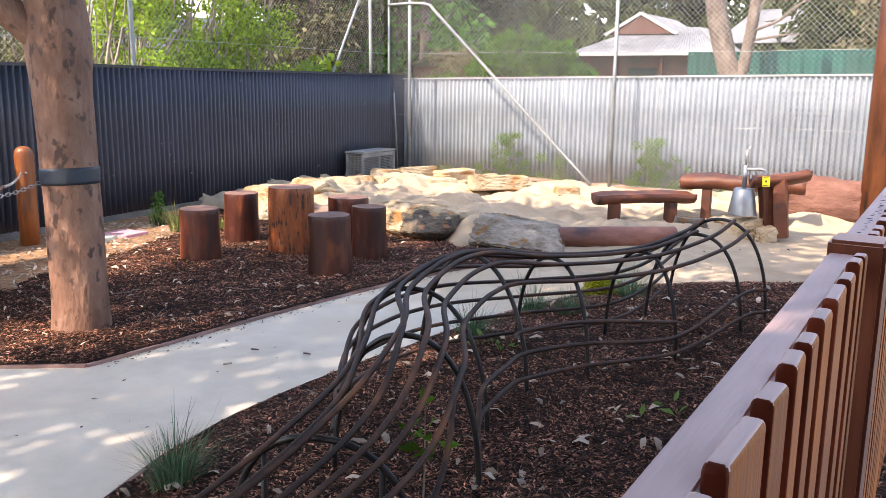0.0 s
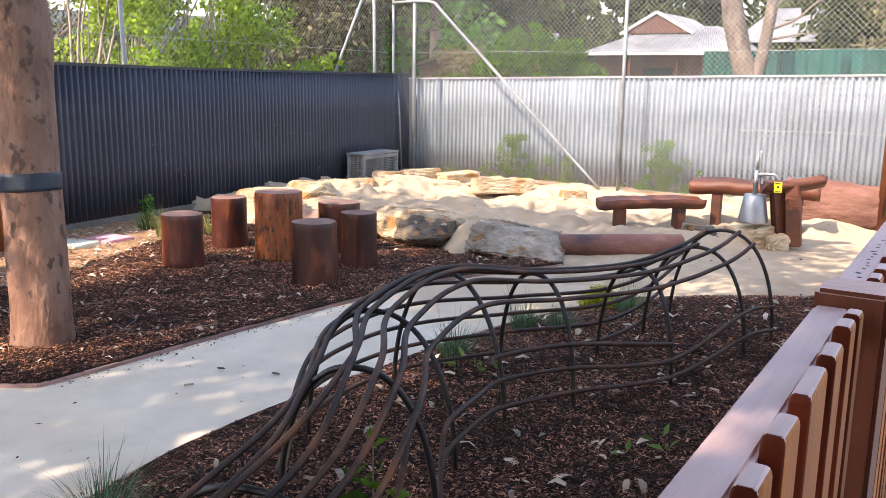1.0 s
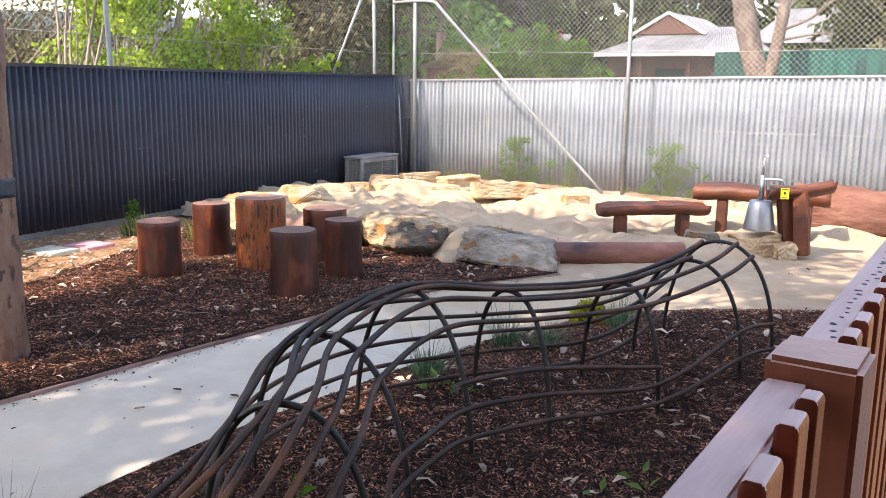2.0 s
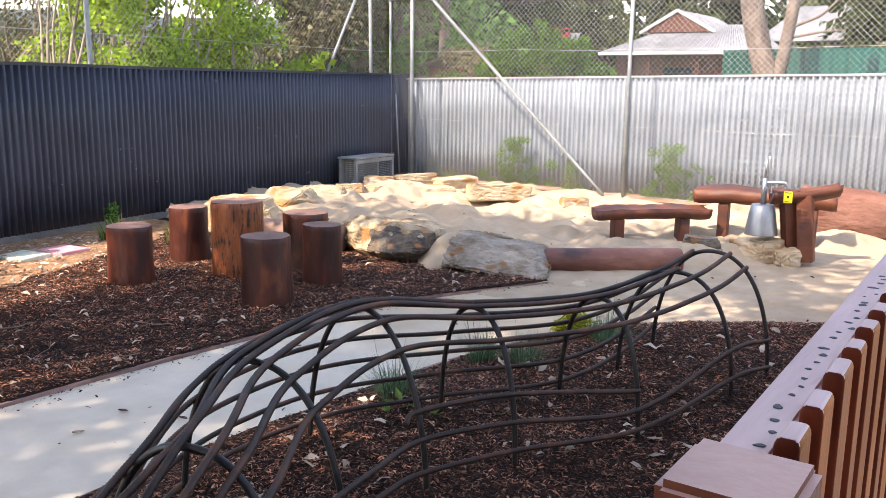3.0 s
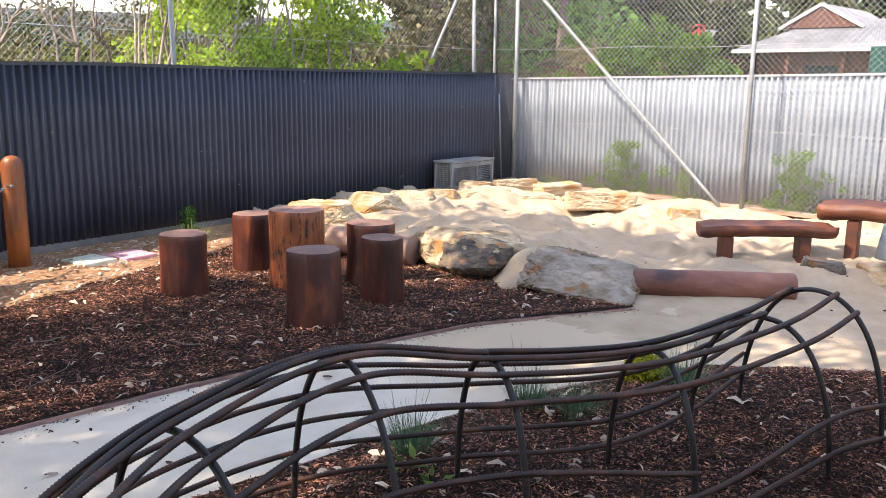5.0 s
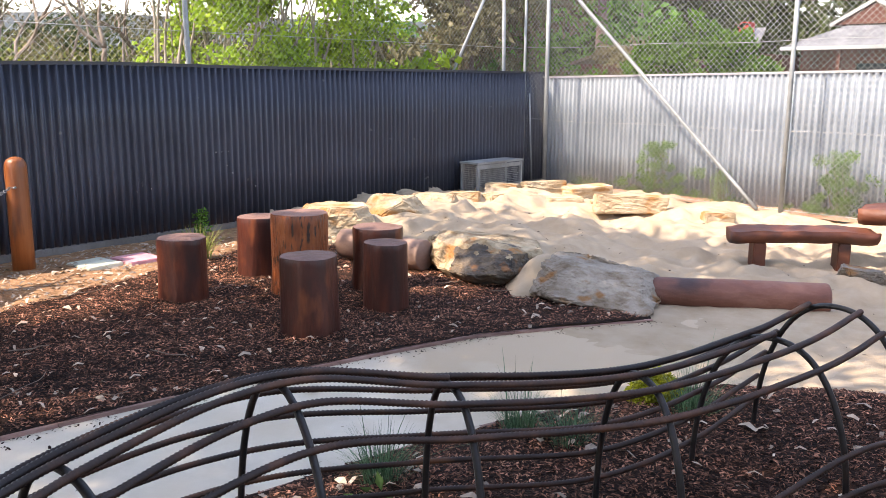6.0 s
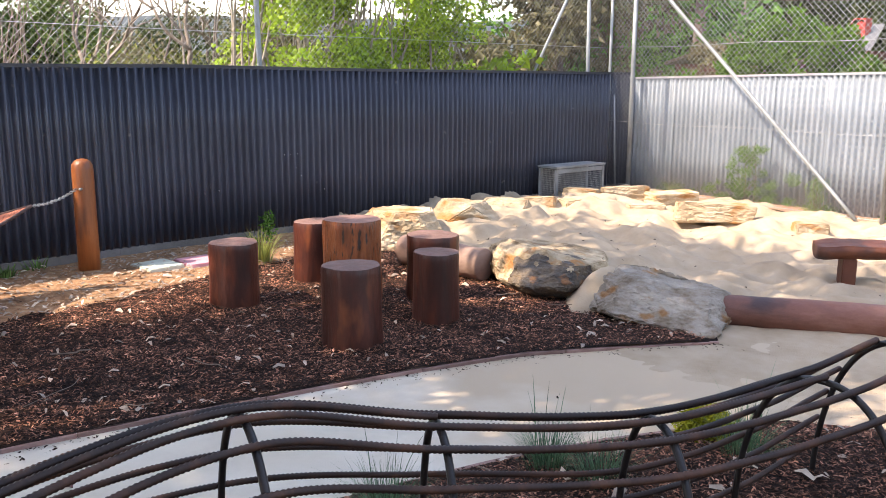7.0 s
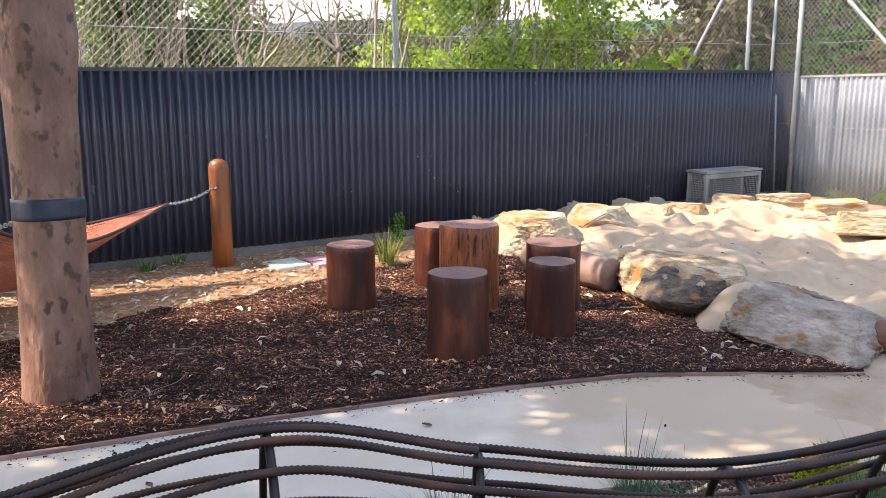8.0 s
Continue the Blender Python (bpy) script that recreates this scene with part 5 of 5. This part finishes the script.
def bare_tree(name, base, h, seed, label, spread=1.0, r=.06):
    rgn = random.Random(seed)
    root = thing(name, label, "tree")
    bmv = bmesh.new()

    def grow(p, d, L, rad, depth):
        q = p + d * L
        mid = p.lerp(q, .5) + Vector((rgn.uniform(-.1, .1), rgn.uniform(-.1, .1), rgn.uniform(-.05, .05))) * L
        tube(bmv, smooth_path([p, mid, q], 3), lambda t, a: rad * (1 - .35 * t), 6)
        if depth:
            for _ in range(rgn.choice((2, 3))):
                nd = (d + Vector((rgn.uniform(-1, 1), rgn.uniform(-1, 1), rgn.uniform(-.2, .7))) * .75 * spread).normalized()
                grow(q, nd, L * rgn.uniform(.6, .85), rad * .6, depth - 1)

    grow(Vector(base), Vector((0, 0, 1)), h, r, 4)
    part("crown_wood", bmv, M["branch"], root, "", True)
    return root


bare_tree("bare_tree", (-3.6, -4.6, 0), 1.1, 5, "leafless pruned tree with crooked pale branches", 1.2, .09)
bare_tree("bare_tree", (-4.4, -5.9, 0), 1.15, 9, "leafless pruned tree with crooked pale branches", 1.1, .07)
bare_tree("bare_tree", (-8.5, -5.0, 0), 1.5, 12, "thin leafless tree beyond the fence", .8, .06)
bare_tree("bare_tree", (-2.2, -3.2, 0), 1.2, 15, "leafless branches among green foliage", 1.0, .06)
rg = random.Random(5)
twig = thing("twig_thicket", "thicket of pale bare twigs behind the dark fence", "shrub", kind="stuff")
bmv = bmesh.new()
for k in range(130):
    y = rg.uniform(-9.6, -6.7)
    a = Vector((-3.5 + rg.uniform(-.8, .8), y, .8))
    limb(bmv, a, a + Vector((rg.uniform(-.5, .9), rg.uniform(-.7, .9), rg.uniform(1.2, 2.3))), .012, .003, 4, .07, 3)
part("twigs", bmv, M["branch"], twig)

shrub("far_shrubs", clumps(-16, -11, -8, -2.5, .5, 1.7, 34, .5, .9, 61), 17000, .10, M["leaf_olive"], "mass of olive-green shrubs beyond the fence", "shrubs", 61)
shrub("far_tree", clumps(-15, -12, -7.2, -3.9, 1.0, 3.8, 46, .4, .75, 62), 24000, .17, M["leaf_wattle"], "grey-green tree beyond the fence", "tree", 62, [((-13.6, -5.4, 0), (-13.4, -5.2, 2.8), .12, .05), ((-13.6, -5.4, .6), (-13.9, -6.3, 2.6), .08, .03), ((-13.6, -5.4, .6), (-13.2, -4.5, 2.6), .08, .03)], "bark_twin")
shrub("far_scrub", clumps(-46, -22, -6, 24, .2, 2.5, 90, 1.0, 1.9, 63), 42000, .36, M["leaf_gold"], "yellow-green scrub stretching towards the hills", "shrubs", 63)
shrub("far_tree", clumps(-34, -25, -13, 2, .4, 3.1, 46, .8, 1.4, 81), 17000, .20, M["leaf_wattle"], "line of grey-green trees beyond the neighbouring yards", "trees", 81, [((-29, -6, 0), (-29, -5.5, 3.0), .15, .05), ((-29, -1, 0), (-28.6, -.6, 3.0), .13, .05)], "bark_twin")
shrub("far_tree", clumps(-30, -23, 0, 14, .4, 3.4, 46, .8, 1.4, 82), 17000, .20, M["leaf_olive"], "line of olive trees beyond the neighbouring yards", "trees", 82, [((-26, 4, 0), (-26, 4.4, 3.2), .15, .05), ((-26, 9, 0), (-25.6, 9, 3.2), .13, .05)], "bark_twin")
shrub("brown_thicket", clumps(-9.5, -5.5, -5.6, 1.0, .6, 3.9, 40, .35, .7, 83), 9000, .11, M["leaf_brown"], "dry brown-green thicket behind the fig tree", "shrub", 83, [((-7.2 + .5 * math.sin(k * 2.1), -5.2 + .5 * k, 0), (-7.0 + .8 * math.sin(k * 3.7), -5.0 + .5 * k, 3.6), .035, .01) for k in range(12)])
shrub("dark_tree", clumps(-6.5, -3.2, 1.2, 5.0, 1.0, 6.0, 44, .5, .9, 64), 18000, .18, M["leaf_brown"], "tall dark brown-green tree behind the corner", "tree", 64, [((-4.5, 3.4, 0), (-4.2, 3.2, 5.5), .22, .06)], "bark_twin", .4)
shrub("dark_tree", clumps(-10, -2.5, 4.5, 11, 1.2, 7.0, 60, .7, 1.2, 65), 22000, .22, M["leaf_dark"], "dense dark green trees behind the corner", "tree", 65, [((-4, 7, 0), (-4, 7.5, 6), .2, .06)], "bark_twin", .4)
shrub("gum_backdrop", clumps(-34, 10, 34, 44, 1.0, 11, 150, 1.6, 2.9, 66), 40000, .85, M["leaf_olive"], "tall olive gum trees behind the houses", "trees", 66, (), "bark_far", .5)
shrub("gum_backdrop", clumps(-13, -5.2, 12.5, 17, 2.0, 8, 36, .9, 1.5, 67), 17000, .32, M["leaf_olive"], "olive gum foliage beside the neighbouring roof", "tree", 67, [((-8, 14.5, 0), (-7.5, 14.5, 7), .25, .08)], "bark_far", .7)
shrub("gum_backdrop", clumps(5.6, 15, 10.8, 15, 1.6, 6.5, 44, .7, 1.3, 68), 15000, .28, M["leaf_brown"], "brown-green gum foliage behind the green fence", "tree", 68, [((8, 12, 0), (8.4, 12, 6), .2, .08)], "bark_far", .7)
rg = random.Random(31)
bush = []
for cx, cz, r in ((1.38, 1.86, .62), (1.98, 1.74, .53), (.92, 1.68, .42), (2.48, 1.50, .36)):
    for k in range(int(60 * r)):
        a, u = rg.uniform(0, 2 * math.pi), rg.uniform(-.3, 1.0)
        s = math.sqrt(max(0, 1 - u * u))
        bush.append((cx + r * s * math.cos(a) * rg.uniform(.8, 1.08), 2.0 + r * s * math.sin(a) * .8, cz + r * u * rg.uniform(.8, 1.06), rg.uniform(.08, .17)))
shrub("round_bush", bush, 11000, .085, M["leaf_mid"], "dense rounded green bush behind the back fence", "bush", 69, [((1.7, 2, 0), (1.7, 2, 1.6), .06, .03), ((1.6, 2, .5), (1.1, 2, 1.7), .04, .02), ((1.7, 2, .5), (2.3, 2, 1.7), .04, .02)], shape=.55)
shrub("hanging_shoots", [(.55 + .12 * k, .62, 1.62, .10) for k in range(4)], 90, .09, M["leaf_mid"], "green shoots hanging over the back fence", "plant", 70)

shrub("gum_backdrop", clumps(3, 22, 19, 27, 1.6, 8.0, 60, 1.0, 1.9, 71), 18000, .42, M["leaf_olive"], "olive gum trees beyond the neighbouring yard", "tree", 71, (), "bark_far", .5)

# twin-trunked tree behind the back fence
twin = thing("twin_tree", "leaning twin-trunked tree with rough grey-brown bark", "tree")
bmv = bmesh.new()
tube(bmv, smooth_path([(3.86, 7.4, -.1), (3.80, 7.4, 1.5), (3.60, 7.4, 2.3), (3.36, 7.4, 3.3), (3.0, 7.4, 5.5)], 8), lambda t, a: .27 - .08 * t + .012 * math.sin(a * 4 + t * 9), 16)
part("trunk", bmv, M["bark_twin"], twin, "", True)
bmv = bmesh.new()
tube(bmv, smooth_path([(3.95, 7.4, 1.5), (4.08, 7.4, 2.2), (4.2, 7.4, 3.3), (4.35, 7.4, 5.2)], 8), lambda t, a: .14 - .03 * t, 12)
part("trunk", bmv, M["bark_twin"], twin, "", True)
bmv = bmesh.new()
for a, b in (((4.2, 7.4, 2.7), (5.6, 7.2, 3.4)), ((4.2, 7.4, 2.5), (5.2, 7.3, 2.6)), ((4.25, 7.4, 3.1), (5.0, 7.4, 4.4))):
    limb(bmv, a, b, .035, .012, 6, .06)
part("side_branch", bmv, M["branch"], twin, "", True)

# neighbouring house with an iron roof and gable
house = thing("house", "red brick house with a pale corrugated iron roof and gable", "house")
HX0, HX1, HY = -3.9, 1.0, 16.0
bmv = bmesh.new()
box(bmv, HX0 + .3, HX1 - .2, HY + .7, HY + 8.6, -.1, 2.56)
part("wall", bmv, M["brick_wall"], house)


def iron(name, corners, parent, waves=40, amp=.02):
    """A corrugated slope between eave a-b and ridge d-c."""
    a, b, c, d = [Vector(p) for p in corners]
    nrm = (b - a).cross(d - a).normalized()
    va, fa, n = [], [], waves * 4
    for k in range(n + 1):
        t = k / n
        w = nrm * amp * math.sin(2 * math.pi * t * waves)
        va += [a.lerp(b, t) + w, d.lerp(c, t) + w]
    for k in range(n):
        fa.append((2 * k, 2 * k + 2, 2 * k + 3, 2 * k + 1))
    ob = pydata(name, va, fa, M["roof"], parent)
    return ob


iron("roof", ((HX0, HY, 2.58), (HX1, HY, 2.58), (HX1 - 1.2, HY + 2.8, 3.55), (HX0 + 1.5, HY + 2.8, 3.55)), house, 46, .012)
iron("roof", ((HX0, HY + 9, 2.58), (HX0, HY, 2.58), (HX0 + 1.5, HY + 2.8, 3.55), (HX0 + 1.5, HY + 6.5, 3.55)), house, 70, .012)
bmv = bmesh.new()
gv = [bmv.verts.new(p) for p in ((-3.15, HY + 1.9, 3.30), (-.85, HY + 1.9, 3.30), (-2.0, HY + 1.9, 3.92))]
gw = [bmv.verts.new(Vector(v.co) + Vector((0, 3, 0))) for v in gv]
bmv.faces.new(gv)
bmv.faces.new(gw[::-1])
for k in range(3):
    bmv.faces.new((gv[k], gw[k], gw[(k + 1) % 3], gv[(k + 1) % 3]))
part("gable", bmv, M["gable"], house, "brown boarded gable")
beam("barge_board", (-3.3, HY + 1.86, 3.28), (-2.0, HY + 1.86, 4.0), .05, .10, M["white"], house)
beam("barge_board", (-.7, HY + 1.86, 3.28), (-2.0, HY + 1.86, 4.0), .05, .10, M["white"], house)
iron("roof", ((-3.3, HY + 1.85, 3.28), (-3.3, HY + 6, 3.28), (-2.0, HY + 6, 4.02), (-2.0, HY + 1.85, 4.02)), house, 30, .012)
iron("roof", ((-.7, HY + 6, 3.28), (-.7, HY + 1.85, 3.28), (-2.0, HY + 1.85, 4.02), (-2.0, HY + 6, 4.02)), house, 30, .012)
beam("gutter", (HX0, HY - .04, 2.54), (HX1, HY - .04, 2.54), .1, .1, M["white"], house)
for x in (-2.2, -.6, .8):
    beam("verandah_post", (x, HY + .1, -.1), (x, HY + .1, 2.5), .1, .1, M["gable"], house)
for x in (-1.9, .3):
    bmv = bmesh.new()
    box(bmv, x, x + 1.0, HY + .66, HY + .695, 1.0, 2.1)
    pane = part("window", bmv, M["glass_dark"], house)
    for x0, x1, z0, z1 in ((x - .06, x, .94, 2.16), (x + 1.0, x + 1.06, .94, 2.16), (x, x + 1.0, .94, 1.0), (x, x + 1.0, 2.1, 2.16)):
        bmv = bmesh.new()
        box(bmv, x0, x1, HY + .63, HY + .698, z0, z1)
        part("window_frame", bmv, M["gable"], pane)
iron("roof", ((HX1, HY, 2.58), (HX1, HY + 9, 2.58), (HX1 - 1.2, HY + 6.5, 3.55), (HX1 - 1.2, HY + 2.8, 3.55)), house, 70, .012)
iron("roof", ((-.3, HY + 5, 3.1), (2.6, HY + 5, 3.1), (2.3, HY + 8, 4.5), (.5, HY + 8, 4.5)), house, 30, .012)

# green sheet fence
gf = thing("green_fence", "green painted sheet-metal fence of the neighbouring yard", "fence")
for k in range(9):
    x = 2.06 + .92 * k
    va, fa = [], []
    for q in range(13):
        u = q / 12
        va += [(x + .91 * u, 10 + .02 * (1 if q % 4 < 2 else -1), 0), (x + .91 * u, 10 + .02 * (1 if q % 4 < 2 else -1), 2.37 + .01 * k)]
    for q in range(12):
        fa.append((2 * q, 2 * q + 2, 2 * q + 3, 2 * q + 1))
    pydata("panel", va, fa, M["teal"], gf)

# far house with solar panels and a chimney, shed, pale roof beyond
fh = thing("house", "distant house with solar panels and a terracotta chimney", "house")
bmv = bmesh.new()
box(bmv, -17.5, -11.6, 29, 34, -.1, 2.9)
part("wall", bmv, M["gable"], fh)
iron("roof", ((-18, 28.5, 2.9), (-11.2, 28.5, 2.9), (-12.2, 31.5, 4.2), (-17, 31.5, 4.2)), fh, 54)
for k in range(3):
    for j in range(2):
        bmv = bmesh.new()
        x, y = -15.6 + 1.05 * k, 29.0 + 1.1 * j
        z = 2.9 + (y - 28.5) * .433 + .06
        vq = [bmv.verts.new(p) for p in ((x, y, z), (x + 1, y, z), (x + 1, y + 1.02, z + .442), (x, y + 1.02, z + .442))]
        f = bmv.faces.new(vq)
        bmesh.ops.solidify(bmv, geom=[f], thickness=.03)
        part("solar_panel", bmv, M["solar"], fh)
bmv = bmesh.new()
box(bmv, -13.05, -12.35, 30.0, 30.6, 3.0, 4.40, .02)
part("chimney", bmv, M["terracotta"], fh)
shed = thing("shed", "small brown shed behind the back fence", "shed")
bmv = bmesh.new()
box(bmv, -2.9, -.9, 5.0, 7.0, -.1, 1.88)
part("wall", bmv, M["gable"], shed)
bmv = bmesh.new()
prof = [(-3.05, 1.86), (-1.9, 2.17), (-.75, 1.86), (-.75, 1.92), (-1.9, 2.23), (-3.05, 1.92)]
fr = [bmv.verts.new((x, 4.85, z)) for x, z in prof]
bk = [bmv.verts.new((x, 7.15, z)) for x, z in prof]
bmv.faces.new(fr)
bmv.faces.new(bk[::-1])
for k in range(6):
    bmv.faces.new((fr[k], bk[k], bk[(k + 1) % 6], fr[(k + 1) % 6]))
part("roof", bmv, M["leaf_brown"], shed)
shrub("dry_vine", clumps(-3.1, -.4, 4.2, 4.75, .8, 2.1, 26, .22, .4, 75), 6500, .10, M["leaf_brown"], "dry brown vine heaped over a shed", "vine", 75, [((-2.6, 4.5, 0), (-2.2, 4.5, 1.8), .03, .01), ((-1.2, 4.5, 0), (-1.5, 4.5, 1.9), .03, .01)])
pr = thing("house", "distant house with a pale cream roof", "house")
bmv = bmesh.new()
box(bmv, -44, -40, .5, 6.0, -.1, 2.2)
part("wall", bmv, M["white"], pr)
bmv = bmesh.new()
vq = [bmv.verts.new(p) for p in ((-39.6, .2, 2.2), (-39.6, 6.3, 2.2), (-42, 5.2, 3.4), (-42, 1.3, 3.4), (-44.4, .2, 2.2), (-44.4, 6.3, 2.2))]
for f in ((0, 1, 2, 3), (5, 4, 3, 2), (0, 3, 4), (1, 5, 2)):
    bmv.faces.new([vq[i] for i in f])
part("roof", bmv, M["cream"], pr)

# ---- mulch chips and leaf litter ----


def scatter(name, n, region, zf, size, aspect, material, label, category, seed, lift=.006, curl=.15):
    rgn = np.random.default_rng(seed)
    x, y = region(rgn, n)
    n = len(x)
    z = np.array([zf(a, b) for a, b in zip(x, y)]) + lift * rgn.uniform(.2, 1.6, n)
    a = rgn.uniform(0, 2 * np.pi, n)
    L = size * rgn.uniform(.45, 1.5, n)
    W = L * aspect * rgn.uniform(.6, 1.4, n)
    tilt = rgn.normal(0, .22, n)
    d = np.stack([np.cos(a) * np.cos(tilt), np.sin(a) * np.cos(tilt), np.sin(tilt)], 1)
    s = np.stack([-np.sin(a), np.cos(a), rgn.normal(0, .3, n)], 1)
    c = np.stack([x, y, z], 1)
    up = np.array([0, 0, 1.0])
    v = np.empty((n, 6, 3))
    for k, (u, w, h) in enumerate(((-.5, -.35, 0), (-.5, .35, 0), (.05, .5, -1), (.05, -.5, -1), (.5, .22, .3), (.5, -.22, .3))):
        v[:, k] = c + d * (u * L)[:, None] + s * (w * W)[:, None] - up * (h * curl * L)[:, None] * rgn.uniform(.2, 1, (n, 1))
    f = np.arange(n)[:, None] * 6
    faces = np.concatenate([f + np.array([0, 3, 2, 1]), f + np.array([3, 5, 4, 2])])
    ob = pydata(name, v.reshape(-1, 3), faces, material)
    return tagged(ob, label, category, kind="stuff")


def in_left(rgn, n):
    y = rgn.uniform(-10.6, -4.75, n)
    x = rgn.uniform(.8, 5.4, n)
    ok = np.array([fence_x(b) + .1 < a < lerp_table(KERB, b) - .015 and sand_z(a, b) < .0 and (strip_in(a, b) < 0 or rgn.random() < .22) for a, b in zip(x, y)])
    return x[ok], y[ok]


def in_bed(rgn, n):
    y = rgn.uniform(-11, -4.2, n)
    x = rgn.uniform(5.7, 8.4, n)
    ok = np.array([lerp_table(BED, b) + .015 < a for a, b in zip(x, y)])
    return x[ok], y[ok]


def in_sun_strip(rgn, n):
    y = rgn.uniform(-9.5, -5.6, n)
    x = rgn.uniform(.9, 3.2, n)
    ok = np.array([fence_x(b) + .12 < a and strip_in(a, b) > -.05 for a, b in zip(x, y)])
    return x[ok], y[ok]


scatter("mulch_chips", 210000, in_left, mulch_z, .018, .28, M["chips"], "dark brown shredded bark chips", "mulch", 1, .009, .07)
scatter("mulch_chips", 170000, in_bed, bed_z, .017, .28, M["chips"], "dark brown shredded bark chips", "mulch", 2, .009, .07)
scatter("leaf_litter", 800, in_left, mulch_z, .046, .36, M["litter"], "dry pale fallen leaves on the mulch", "leaf litter", 3, .012, .25)
scatter("leaf_litter", 560, in_bed, bed_z, .056, .38, M["litter"], "dry pale fallen leaves on the mulch", "leaf litter", 4, .012, .25)
scatter("leaf_litter", 3600, in_sun_strip, mulch_z, .048, .30, M["litter"], "dry straw-coloured litter along the dark fence", "leaf litter", 5, .022, .15)


def on_path(rgn, n):
    y = rgn.uniform(-10.4, -4.6, n)
    x = rgn.uniform(4.3, 7.6, n)
    ok = np.array([lerp_table(KERB, b) + .04 < a < lerp_table(BED, b) - .04 for a, b in zip(x, y)])
    return x[ok], y[ok]


def on_sand(rgn, n):
    y = rgn.uniform(-5.2, -.4, n)
    x = rgn.uniform(1.2, 7.2, n)
    ok = np.array([sand_z(a, b) > -.02 for a, b in zip(x, y)])
    return x[ok], y[ok]


scatter("path_debris", 90, on_path, lambda x, y: max(-.022, sand_z(x, y)), .022, .4, M["mulch"], "scattered dark specks of bark on the path", "debris", 8, .004, .1)
scatter("path_debris", 380, lambda rgn, n: (lambda y: (np.array([lerp_table(KERB, b) for b in y]) + .018 + np.abs(rgn.normal(0, .05, n)), y))(rgn.uniform(-9.2, -4.9, n)), lambda x, y: max(-.022, sand_z(x, y)), .014, .4, M["mulch"], "dark crumbs of bark washed along the edging", "debris", 18, .004, .1)
scatter("sand_debris", 260, on_sand, sand_z, .028, .35, M["mulch"], "dark bits of bark and leaf on the sand", "debris", 9, .004, .1)
for k, (x, y, rz) in enumerate(((5.12, -8.53, 20), (5.18, -8.80, 60), (5.42, -8.42, 10), (5.05, -7.3, 40))):
    rgk = random.Random(90 + k)
    bmv = bmesh.new()
    row = []
    for q in range(7):
        t = q / 6
        w = .014 * math.sin(math.pi * min(1, t * .95 + .03))
        row.append([bmv.verts.new((.05 * (t - .5), s * w, .003 + .006 * (abs(s) + (t - .5) ** 2))) for s in (-1, 0, 1)])
    for p, q in zip(row, row[1:]):
        bmv.faces.new((p[0], p[1], q[1], q[0]))
        bmv.faces.new((p[1], p[2], q[2], q[1]))
    ob = part("fallen_leaf", bmv, M["litter"] if k == 1 else M["stump"])
    ob.matrix_world = pose(x, y, -.02, 0, 0, rz)
    tagged(ob, "single curled dry leaf lying on the path", "leaf", "dry leaves on the path")
for k in range(46):
    rgk = random.Random(200 + k)
    y = rgk.uniform(-10.2, -4.8)
    x = rgk.uniform(lerp_table(BED, y) + .1, 8.3) if k % 2 else rgk.uniform(fence_x(y) + .3, lerp_table(KERB, y) - .1)
    if sand_z(x, y) > 0:
        continue
    a = rgk.uniform(0, 6.3)
    L = rgk.uniform(.12, .42)
    pts = [Vector((x + math.cos(a) * L * (t - .5) + rgk.uniform(-.02, .02), y + math.sin(a) * L * (t - .5) + rgk.uniform(-.02, .02), .014 + .012 * rgk.random())) for t in steps(0, 1, 4)]
    tagged(pipe("twig", smooth_path(pts, 3), rgk.uniform(.0018, .004), M["branch"], None, "", 5), "thin dry twig lying on the mulch", "twig", "dry twigs on the mulch")
